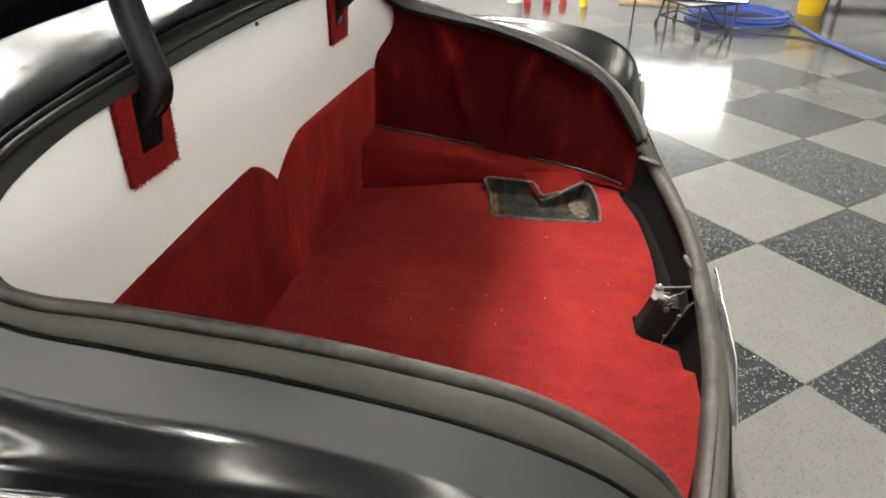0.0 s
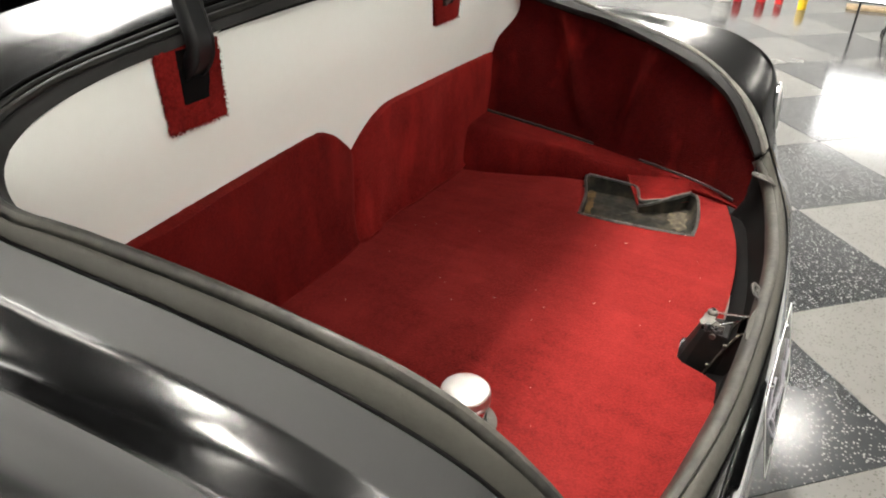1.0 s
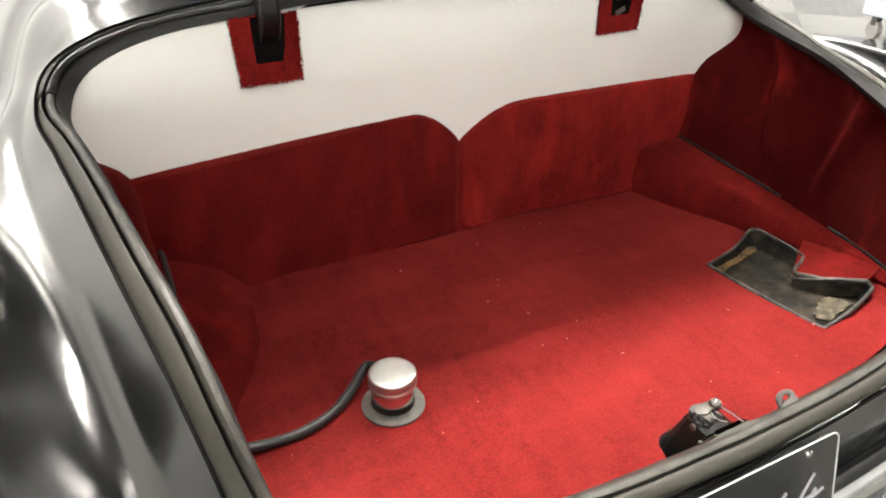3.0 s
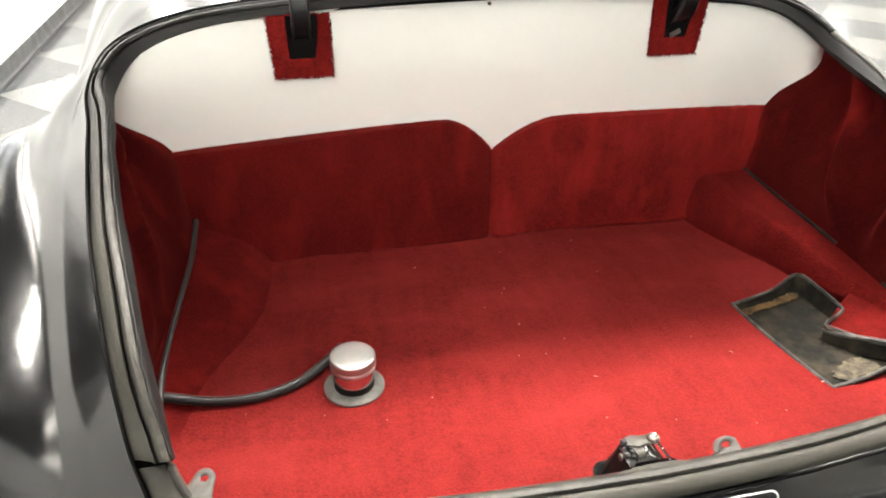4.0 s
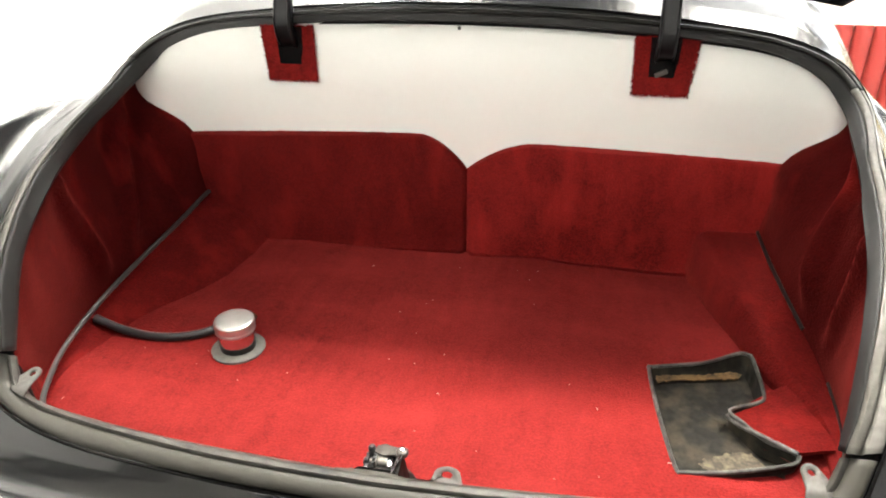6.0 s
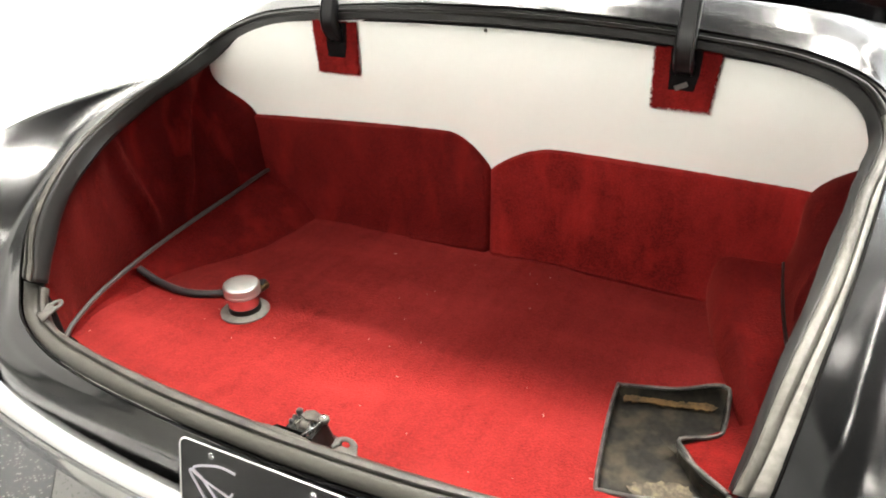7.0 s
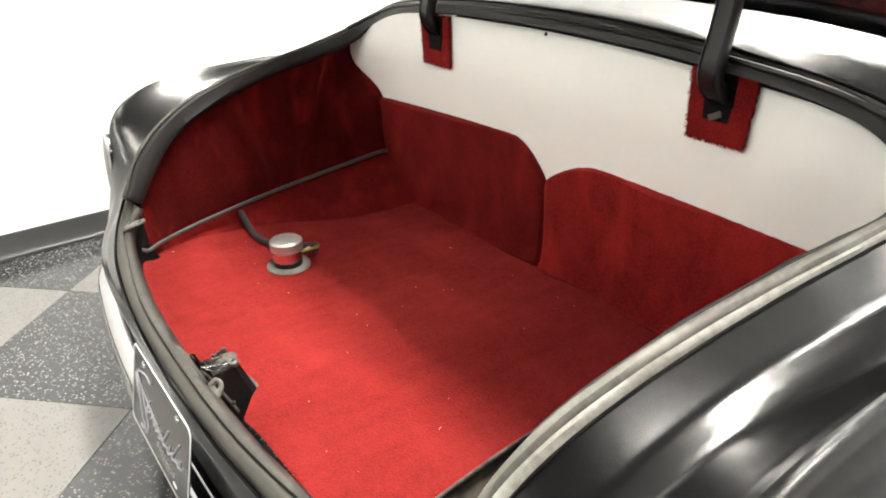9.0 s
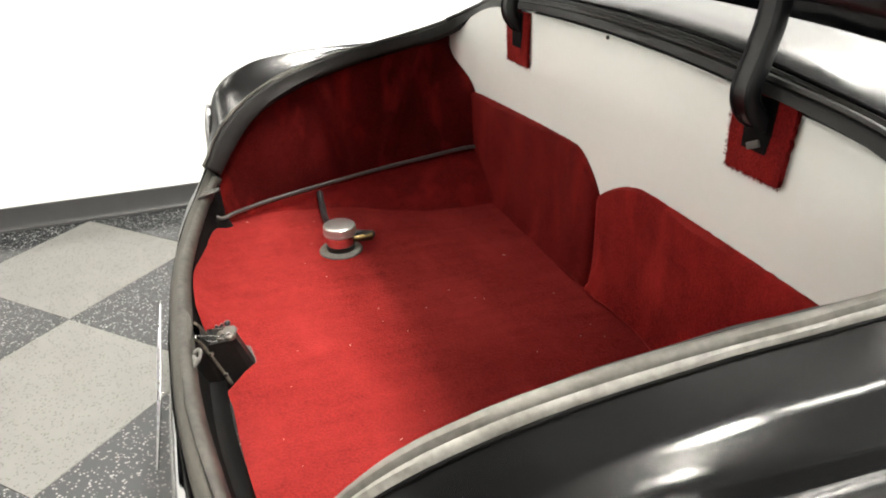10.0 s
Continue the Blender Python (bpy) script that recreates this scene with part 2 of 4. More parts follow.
M_WHEEL = material("grey_caster_rubber", (0.16, 0.15, 0.14), 0.6)
M_YELLOW = material("yellow_plastic", (0.75, 0.50, 0.02), 0.35, vary=0.15, scale=8.0)
M_BLUE = material("blue_hose_plastic", (0.07, 0.12, 0.46), 0.3, vary=0.2, scale=20.0)
M_REDPL = material("red_plastic", (0.55, 0.015, 0.015), 0.35, vary=0.15, scale=9.0)
M_WHITEPL = material("white_plastic", (0.75, 0.75, 0.73), 0.4, vary=0.08, scale=9.0)
M_BLACKM = material("black_steel_tube", (0.015, 0.015, 0.016), 0.4)
M_TUBE = glow("tube_light", (1.0, 0.955, 0.875), TUBE_GLOW)
M_EAST = glow("boosted_tube_light", (1.0, 0.96, 0.89), TUBE_GLOW * 3.2)
M_FILL = glow("added_fill_tube", (1.0, 0.955, 0.875), KEY_GLOW * 0.08)
M_WASH = glow("added_wall_tube", (1.0, 0.965, 0.90), WASH_GLOW)
M_KEY = glow("bright_tube_light", (1.0, 0.955, 0.875), KEY_GLOW)
M_DAY = glow("added_daylight", (0.93, 0.97, 1.0), DAY_GLOW)
M_FRAME = material("white_window_frame", (0.7, 0.7, 0.69), 0.4)
M_GLASS = bpy.data.materials.new("window_glass")
M_GLASS.use_nodes = True
M_GLASS.node_tree.nodes["Principled BSDF"].inputs["Transmission Weight"].default_value = 1.0
M_GLASS.node_tree.nodes["Principled BSDF"].inputs["Roughness"].default_value = 0.0
M_GLASS.node_tree.nodes["Principled BSDF"].inputs["IOR"].default_value = 1.1
M_TROFFER = glow("added_troffer_diffuser", (1.0, 0.97, 0.92), TROFFER_GLOW)
M_PANEL = glow("panel_light", (1.0, 0.99, 0.97), PANEL_GLOW)


# ---- mesh helpers ----
def smooth_line(points, steps=8, closed=False):
    """A Catmull-Rom line through points."""
    pts = [Vector(p) for p in points]
    n = len(pts)
    out = []
    for i in range(n if closed else n - 1):
        if closed:
            a, b, c, d = pts[i - 1], pts[i], pts[(i + 1) % n], pts[(i + 2) % n]
        else:
            a, b, c, d = pts[max(i - 1, 0)], pts[i], pts[i + 1], pts[min(i + 2, n - 1)]
        for k in range(steps):
            t = k / steps
            out.append(0.5 * (2 * b + (c - a) * t + (2 * a - 5 * b + 4 * c - d) * t * t + (3 * b - a - 3 * c + d) * t ** 3))
    if not closed:
        out.append(pts[-1].copy())
    return out


def at_y(line, y):
    """The point of a line (given from high y to low y) at y."""
    for a, b in zip(line, line[1:]):
        if a.y >= y >= b.y and a.y > b.y:
            return a.lerp(b, (a.y - y) / (a.y - b.y))
    return line[0].copy() if y > line[0].y else line[-1].copy()


def sheet(rows, closed=False, around=False, flip=False):
    """A mesh skin over rows of points; closed: each row is a ring; around: the last row joins the first."""
    bm = bmesh.new()
    vs = [[bm.verts.new(p) for p in row] for row in rows]
    m = len(rows[0])
    for i in range(len(rows) if around else len(rows) - 1):
        a, b = vs[i], vs[(i + 1) % len(rows)]
        for j in range(m if closed else m - 1):
            k = (j + 1) % m
            q = [a[j], a[k], b[k], b[j]]
            if flip:
                q.reverse()
            bm.faces.new(q)
    return bm


def tube(line, radius, sides=12, cap=True, flat=1.0):
    """A round tube along a line; radius may be a function of the share of the way."""
    pts = [Vector(p) for p in line]
    rows = []
    up = Vector((0.13, 0.21, 0.97))
    for i, p in enumerate(pts):
        d = (pts[min(i + 1, len(pts) - 1)] - pts[max(i - 1, 0)]).normalized()
        s = d.cross(up)
        if s.length < 1e-3:
            s = d.cross(Vector((1, 0, 0)))
        s.normalize()
        u = s.cross(d).normalized()
        r = radius(i / (len(pts) - 1)) if callable(radius) else radius
        rows.append([p + s * (r * math.cos(2 * math.pi * k / sides)) + u * (r * flat * math.sin(2 * math.pi * k / sides)) for k in range(sides)])
    bm = sheet(rows, closed=True)
    if cap:
        bm.verts.ensure_lookup_table()
        n = len(bm.verts)
        bm.faces.new([bm.verts[k] for k in range(sides)][::-1])
        bm.faces.new([bm.verts[n - sides + k] for k in range(sides)])
    bmesh.ops.recalc_face_normals(bm, faces=bm.faces)
    return bm


def lathe(profile, sides=40, centre=(0, 0, 0)):
    """A turned body round z; profile: (radius, height) from bottom to top."""
    rows = [[Vector((r * math.cos(2 * math.pi * k / sides), r * math.sin(2 * math.pi * k / sides), z)) + Vector(centre) for k in range(sides)] for r, z in profile]
    bm = sheet(rows, closed=True)
    bm.verts.ensure_lookup_table()
    n = len(bm.verts)
    bm.faces.new([bm.verts[k] for k in range(sides)][::-1])
    bm.faces.new([bm.verts[n - sides + k] for k in range(sides)])
    bmesh.ops.recalc_face_normals(bm, faces=bm.faces)
    return bm


def block(size, centre=(0, 0, 0), bevel=0.0, turn=None):
    bm = bmesh.new()
    bmesh.ops.create_cube(bm, size=1.0)
    for v in bm.verts:
        v.co = Vector((v.co.x * size[0], v.co.y * size[1], v.co.z * size[2]))
    if bevel:
        bmesh.ops.bevel(bm, geom=bm.edges[:], offset=bevel, segments=2, affect="EDGES", profile=0.6)
    if turn:
        bmesh.ops.transform(bm, matrix=turn, verts=bm.verts)
    bmesh.ops.translate(bm, vec=Vector(centre), verts=bm.verts)
    return bm


def slab(outline, depth, place=None, bevel=0.0):
    """A plate with that outline in x, y and thickness depth (z from 0), moved by place."""
    bm = bmesh.new()
    low = [bm.verts.new((x, y, 0)) for x, y in outline]
    face = bm.faces.new(low)
    ex = bmesh.ops.extrude_face_region(bm, geom=[face])
    bmesh.ops.translate(bm, vec=Vector((0, 0, depth)), verts=[v for v in ex["geom"] if isinstance(v, bmesh.types.BMVert)])
    bmesh.ops.recalc_face_normals(bm, faces=bm.faces)
    if bevel:
        rim = [e for e in bm.edges if abs(e.verts[0].co.z - e.verts[1].co.z) < 1e-6]
        bmesh.ops.bevel(bm, geom=rim, offset=bevel, segments=2, affect="EDGES", profile=0.6)
    if place is not None:
        bmesh.ops.transform(bm, matrix=place, verts=bm.verts)
    return bm


def joined(*bms):
    """Several pieces of one part as one bmesh."""
    out = bmesh.new()
    for b in bms:
        tmp = bpy.data.meshes.new("tmp")
        b.to_mesh(tmp)
        b.free()
        out.from_mesh(tmp)
        bpy.data.meshes.remove(tmp)
    return out


def part(name, bm, mat, parent=None, label="", soft=True, thick=0.0, edge=45.0):
    """Links a bmesh as one mesh object, under a thing or under a part."""
    me = bpy.data.meshes.new(name)
    bmesh.ops.remove_doubles(bm, verts=bm.verts, dist=1e-5)
    for f in bm.faces:
        f.smooth = soft
    if soft:
        for e in bm.edges:
            if len(e.link_faces) == 2 and e.calc_face_angle(0.0) > radians(edge):
                e.smooth = False
    bm.to_mesh(me)
    bm.free()
    me.materials.append(mat)
    ob = new(name, me)
    if parent is not None:
        ob.parent = parent
    if label:
        ob["label"] = label
    if thick:
        s = ob.modifiers.new("thickness", "SOLIDIFY")
        s.thickness = abs(thick)
        s.offset = -1 if thick > 0 else 1
    return ob


def thing(name, label, category, group="", place=(0, 0, 0)):
    ob = new(name)
    ob.location = place
    ob.empty_display_size = 0.1
    return tagged(ob, label, category, group)


def mirrored(p):
    return Vector((-p[0], p[1], p[2]))


# ---- the showroom ----
def structure(name, bm, mat, label, soft=False):
    return tagged(part(name, bm, mat, None, "", soft), label, "", "", "structure")


X0, X1, Y0, Y1 = -2.07, 9.0, -5.0, 7.5
floor = structure("floor", block((X1 - X0 + 0.4, Y1 - Y0 + 0.4, 0.1), ((X0 + X1) / 2, (Y0 + Y1) / 2, -0.0585)), M_BASE, "checkered charcoal and pale vinyl tile floor, polished")
structure("wall_west", block((0.5, Y1 - Y0 + 0.3, CEILING), (X0 - 0.25, (Y0 + Y1) / 2, CEILING / 2)), M_WALL, "plain white painted showroom wall")
structure("wall_east", block((0.15, Y1 - Y0 + 0.3, CEILING), (X1 + 0.075, (Y0 + Y1) / 2, CEILING / 2)), M_WALL, "plain white painted showroom wall")
# Windows added out of view, so the paint reflects something bright in front.
WX = [(-1.7, 0.9), (1.3, 3.9), (4.3, 6.9)]
WZ0, WZ1 = 0.9, 3.6
piers = [X0, *[e for w in WX for e in w], X1]
pieces = [block((X1 - X0, 0.15, WZ0), ((X0 + X1) / 2, Y1 + 0.075, WZ0 / 2)), block((X1 - X0, 0.15, CEILING - WZ1), ((X0 + X1) / 2, Y1 + 0.075, (CEILING + WZ1) / 2))]
for a, b in zip(piers[::2], piers[1::2]):
    pieces.append(block((b - a, 0.15, WZ1 - WZ0), ((a + b) / 2, Y1 + 0.075, (WZ0 + WZ1) / 2)))
structure("wall_north", joined(*pieces), M_WALL, "white showroom wall with tall windows added out of view")
for k, (a, b) in enumerate(WX):
    win = structure(f"window_{k + 1}", joined(*[block((b - a, 0.06, 0.06), ((a + b) / 2, Y1 + 0.075, z)) for z in (WZ0 + 0.03, WZ1 - 0.03)], *[block((0.06, 0.06, WZ1 - WZ0 - 0.12), (x, Y1 + 0.075, (WZ0 + WZ1) / 2)) for x in (a + 0.03, (a + b) / 2, b - 0.03)]), M_FRAME, "tall white framed window, added out of view for daylight")
    for c in ((3 * a + b) / 4, (a + 3 * b) / 4):
        pane = part("pane", block(((b - a) / 2 - 0.09, 0.006, WZ1 - WZ0 - 0.12), (c, Y1 + 0.075, (WZ0 + WZ1) / 2)), M_GLASS, win, soft=False)
        pane.visible_shadow = False
# Glowing sheet added to send light through the windows.
structure("backdrop", block((12.0, 0.02, 5.0), (3.0, Y1 + 1.2, 2.4)), M_DAY, "glowing daylight sheet added behind the windows")
structure("wall_south", block((X1 - X0, 0.15, CEILING), ((X0 + X1) / 2, Y0 - 0.075, CEILING / 2)), M_WALL, "plain white painted showroom wall")
structure("ceiling", block((X1 - X0 + 0.3, Y1 - Y0 + 0.3, 0.12), ((X0 + X1) / 2, (Y0 + Y1) / 2, CEILING + 0.06)), M_CEIL, "grey showroom ceiling")
base = sheet([[Vector((X0 + d, y, z)) for d, z in ((0.0, 0.100), (0.006, 0.098), (0.008, 0.09), (0.008, 0.018), (0.016, 0.006), (0.024, 0.0))] for y in (Y0, -2.0, 2.0, 5.0, Y1)])
structure("trim", block((0.012, Y1 - Y0, 0.012), (X0 + 0.030, (Y0 + Y1) / 2, 0.004), 0.003), M_TYRE, "thin dark strip at the foot of the baseboard")
structure("baseboard", base, M_BASE, "black vinyl baseboard along the white wall", True)


def ceiling_light(x, y, turn=0.0, glowing=None):
    lamp = thing("ceiling_light", "white twin-tube ceiling light out of view, switched on", "ceiling light", "ceiling lights", (x, y, CEILING - 0.10))
    lamp.rotation_euler.z = turn
    part("housing", block((2.46, 0.20, 0.05), (0, 0, 0.075), 0.006), M_WHITEPL, lamp, soft=False)
    for dy in (-0.055, 0.055):
        part("tube", tube([(-1.2, dy, 0.0), (1.2, dy, 0.0)], 0.019, 12), glowing or M_TUBE, lamp, "glowing tube")
        for dx in (-1.205, 1.205):
            part("holder", block((0.02, 0.045, 0.07), (dx, dy, 0.018), 0.003), M_WHITEPL, lamp, soft=False)
    return lamp


for lx, ly, turn in ((-0.8, -1.8, 0), (-0.7, -3.7, 0), (1.0, 5.5, 90), (-1.15, 2.9, 90), (-0.95, 5.5, 90), (3.9, 3.4, 90), (3.4, 5.8, 90)):
    ceiling_light(lx, ly, radians(turn))
# Stronger tubes, added unseen to brighten the right-hand tiles and fender.
for lx, ly, turn in ((1.55, 2.8, 90), (5.2, 0.5, 90), (5.4, 3.4, 90)):
    ceiling_light(lx, ly, radians(turn), M_EAST)
# Tubes added close to the west wall, out of view, to whiten it.
for ly in (3.6, 6.2):
    ceiling_light(-1.9, ly, radians(90), M_WASH)
ceiling_light(0.30, 0.89, radians(1), M_KEY)
# Weak fill tube, added to lift the shaded part of the boot.
ceiling_light(0.15, 0.72, radians(-6), M_FILL)


def ceiling_panel(x, y):
    lamp = thing("panel_light", "wide white diffuser panel, added out of view for paint reflections", "ceiling light", "ceiling panels", (x, y, CEILING - 0.06))
    part("frame", joined(*[block((1.26, 0.03, 0.06), (0, dy, 0.03), 0.003) for dy in (-1.215, 1.215)], *[block((0.03, 2.40, 0.06), (dx, 0, 0.03), 0.003) for dx in (-0.615, 0.615)]), M_FRAME, lamp, soft=False)
    part("diffuser", block((1.19, 2.39, 0.01), (0, 0, 0.02)), M_TROFFER, lamp, "glowing white diffuser", soft=False)


# Unseen panel, added to lay a broad white reflection on the black paint.
ceiling_panel(2.1, 4.2)


# ---- the car: boot opening, body and lining ----
car = thing("car", "black vintage car, boot lid raised over a red carpeted boot", "car")

# Half of the boot opening, from the middle of its front edge round to the middle of the rear lip.
INNER = smooth_line([
    (0, .838, 1.057), (.221, .838, 1.053), (.435, .842, 1.038), (.610, .848, 1.014), (.722, .838, .972), (.764, .768, .925), (.751, .639, .905),
    (.736, .528, .890), (.708, .352, .846), (.679, .211, .782), (.661, .135, .696), (.646, .085, .626), (.606, .050, .588), (.483, .022, .582), (.242, -.013, .588), (0, -.020, .586)], 8)
OUTER = smooth_line([
    (0, .882, 1.080), (.229, .882, 1.075), (.461, .879, 1.057), (.655, .876, 1.030), (.770, .856, .986), (.806, .768, .935), (.789, .647, .908),
    (.771, .513, .888), (.746, .337, .848), (.721, .203, .791), (.704, .122, .727), (.686, .068, .640), (.648, .030, .580), (.505, -.010, .556), (.252, -.039, .553), (0, -.048, .551)], 8)
CREASE = smooth_line([
    (0, .96, 1.098), (.24, .96, 1.093), (.49, .955, 1.076), (.70, .945, 1.044), (.797, .878, .960), (.838, .782, .897), (.837, .65, .868),
    (.821, .51, .850), (.793, .345, .808), (.773, .215, .748), (.758, .125, .682), (.738, .060, .60), (.68, .010, .552), (.52, -.026, .532), (.26, -.039, .524), (0, -.047, .522)], 8)
SHOULDER = smooth_line([
    (0, 1.10, 1.116), (.26, 1.10, 1.111), (.53, 1.09, 1.092), (.75, 1.06, 1.046), (.834, .925, .936), (.876, .812, .892), (.874, .67, .866),
    (.858, .52, .846), (.830, .35, .804), (.810, .215, .743), (.794, .120, .672), (.775, .045, .578), (.71, -.008, .515), (.53, -.032, .496), (.265, -.039, .488), (0, -.047, .486)], 8)
FENDER = smooth_line([
    (0, 1.30, 1.128), (.27, 1.30, 1.122), (.56, 1.28, 1.10), (.80, 1.22, 1.040), (.905, 1.02, .850), (.945, .86, .835), (.950, .70, .872),
    (.942, .54, .882), (.934, .36, .878), (.930, .225, .858), (.918, .124, .790), (.878, .080, .62), (.745, .004, .465), (.54, -.024, .445), (.27, -.031, .44), (0, -.038, .439)], 8)
SIDE = smooth_line([
    (0, 1.60, 1.14), (.28, 1.60, 1.134), (.60, 1.56, 1.10), (.86, 1.45, 1.01), (.965, 1.18, .74), (.992, .93, .73), (.988, .74, .75),
    (.980, .57, .755), (.972, .38, .74), (.968, .23, .71), (.950, .138, .66), (.895, .088, .53), (.77, .018, .40), (.55, -.010, .375), (.275, -.026, .37), (0, -.032, .369)], 8)
SKIRT = smooth_line([
    (0, 2.0, 1.15), (.28, 2.0, 1.145), (.62, 1.95, 1.10), (.91, 1.80, .95), (1.0, 1.50, .62), (1.0, 1.05, .50), (.995, .80, .48),
    (.985, .62, .47), (.975, .42, .46), (.965, .26, .45), (.94, .15, .43), (.885, .085, .38), (.77, .03, .32), (.55, -.01, .29), (.275, -.025, .285), (0, -.03, .285)], 8)
HEM = smooth_line([
    (0, 2.2, 1.0), (.28, 2.2, 1.0), (.62, 2.2, .9), (.91, 2.15, .6), (.98, 1.7, .36), (.98, 1.15, .28), (.975, .85, .27),
    (.965, .66, .26), (.955, .46, .26), (.945, .30, .26), (.92, .2, .25), (.86, .13, .23), (.75, .08, .21), (.54, .05, .2), (.27, .04, .2), (0, .035, .2)], 8)
N = len(INNER)


def whole(line):
    """Both halves of a line, as a ring."""
    return [Vector(p) for p in line] + [mirrored(p) for p in line[-2:0:-1]]


def between(a, b, steps):
    """Rings from a (left out) to b."""
    return [[p.lerp(q, k / steps) for p, q in zip(a, b)] for k in range(1, steps + 1)]


def skin(lines, steps=4):
    """Rings with a smooth section through the given lines."""
    cols = [smooth_line([ln[i] for ln in lines], steps) for i in range(N)]
    return [[c[k] for c in cols] for k in range(len(cols[0]))]


lip_in = [o.lerp(i, 0.12) + Vector((0, 0, -.016)) for i, o in zip(INNER, OUTER)]
flat = [[p.lerp(q, k) for p, q in zip(OUTER, CREASE)] for k in (0.0, 0.28, 0.56, 0.77)]
bend = []
for k in (0.0, 0.25, 0.5, 0.75):
    bend.append([(o.lerp(c, 0.84)) * (1 - k) ** 2 + c * (2 * k * (1 - k)) + c.lerp(s, 0.28) * k ** 2 for o, c, s in zip(OUTER, CREASE, SHOULDER)])
rings = flat + bend + skin([[p.lerp(q, 0.28) for p, q in zip(CREASE, SHOULDER)], SHOULDER, [p.lerp(q, 0.33) - Vector((0, 0, .009)) for p, q in zip(SHOULDER, FENDER)], [p.lerp(q, 0.67) - Vector((0, 0, .005)) for p, q in zip(SHOULDER, FENDER)], FENDER, SIDE, SKIRT, HEM])
rows = [whole(lip_in), whole([o + Vector((0, 0, -.006)) for o in OUTER])] + [whole(r) for r in rings]
shell = sheet(rows, closed=True)
shell.verts.ensure_lookup_table()
ring_n = len(rows[0])
loose = [v for v in shell.verts[12 * ring_n:] if not v.is_boundary]
for _ in range(3):
    bmesh.ops.smooth_vert(shell, verts=loose, factor=0.5, use_axis_x=True, use_axis_y=True, use_axis_z=True)
body = part("body_shell", shell, M_PAINT, car, "satin black painted rear body with soft creases", edge=60)
flange = whole([o + (c - o) * 0.04 + Vector((0, 0, .0015)) for o, c in zip(OUTER, CREASE)])
part("flange", tube(flange + flange[:1], .0026, 8, False), M_INNER, body, "rolled painted edge of the opening")


def frame_of(i, ring_in, ring_out):
    """Tangent, across and outward direction of the opening's rim at i."""
    n = len(ring_in)
    t = (ring_in[(i + 1) % n] - ring_in[i - 1]).normalized()
    a = (ring_out[i] - ring_in[i])
    w = a.length
    a.normalize()
    u = t.cross(a)
    if u.z - 0.3 * u.y < 0:
        u.negate()
    return t, a, u.normalized(), w


RIN, ROUT = whole(INNER), whole(OUTER)
SEAM = next(i for i, p in enumerate(INNER) if p.z < 0.648)


def strip(indices, section, drift=0.0):
    """A band along the rim; section: (share across, height) points."""
    out = []
    for i in indices:
        t, a, u, w = frame_of(i, RIN, ROUT)
        f = 1 + drift * noise.noise(Vector((i * 0.31, 2.0, drift)))
        out.append([RIN[i] + a * (w * s) + u * (h * f) for s, h in section])
    return sheet(out)


n_all = len(RIN)
every = list(range(n_all)) + [0]
arch = [i % n_all for i in range(n_all - SEAM, n_all + SEAM + 1)]
sill = list(range(SEAM + 1, n_all - SEAM))
part("gutter", strip(every, [(0.10, -.016), (0.06, -.012), (0.12, -.008), (0.60, -.008), (0.86, -.012), (0.93, -.014)]), M_INNER, car, "black steel gutter round the boot opening", thick=0.0015)
corner = next(i for i, p in enumerate(INNER) if p.y < 0.80)
front = [i % n_all for i in range(n_all - corner, n_all + corner + 1)]
# The ridge of the weatherstrip stands higher on one side than on the other.
FRONT_RIDGE = [(0, .850, 1.074), (.221, .850, 1.069), (.435, .853, 1.055), (.62, .859, 1.032), (.738, .846, .994)]
RIDGE = {1: smooth_line(FRONT_RIDGE + [(.784, .765, .948), (.776, .65, .924), (.756, .55, .905), (.742, .45, .889), (.728, .35, .867), (.715, .28, .843), (.698, .21, .806), (.681, .15, .754), (.669, .11, .702), (.655, .080, .650)], 10),
         -1: [mirrored(p) for p in smooth_line(FRONT_RIDGE + [(.781, .765, .955), (.760, .65, .935), (.744, .55, .921), (.730, .45, .905), (.715, .35, .883), (.702, .28, .862), (.689, .21, .828), (.678, .15, .785), (.668, .11, .742), (.655, .080, .690)], 10)]}


def ridge_at(i, t):
    """The point of the ridge abreast of the opening's rim at i."""
    p = RIN[i]
    line = RIDGE[1 if p.x >= 0 else -1]
    near = [q for q in line if (q - p).length < .13] or line
    return min(near, key=lambda q: abs((q - p).dot(t)) + 0.02 * (q - p).length)


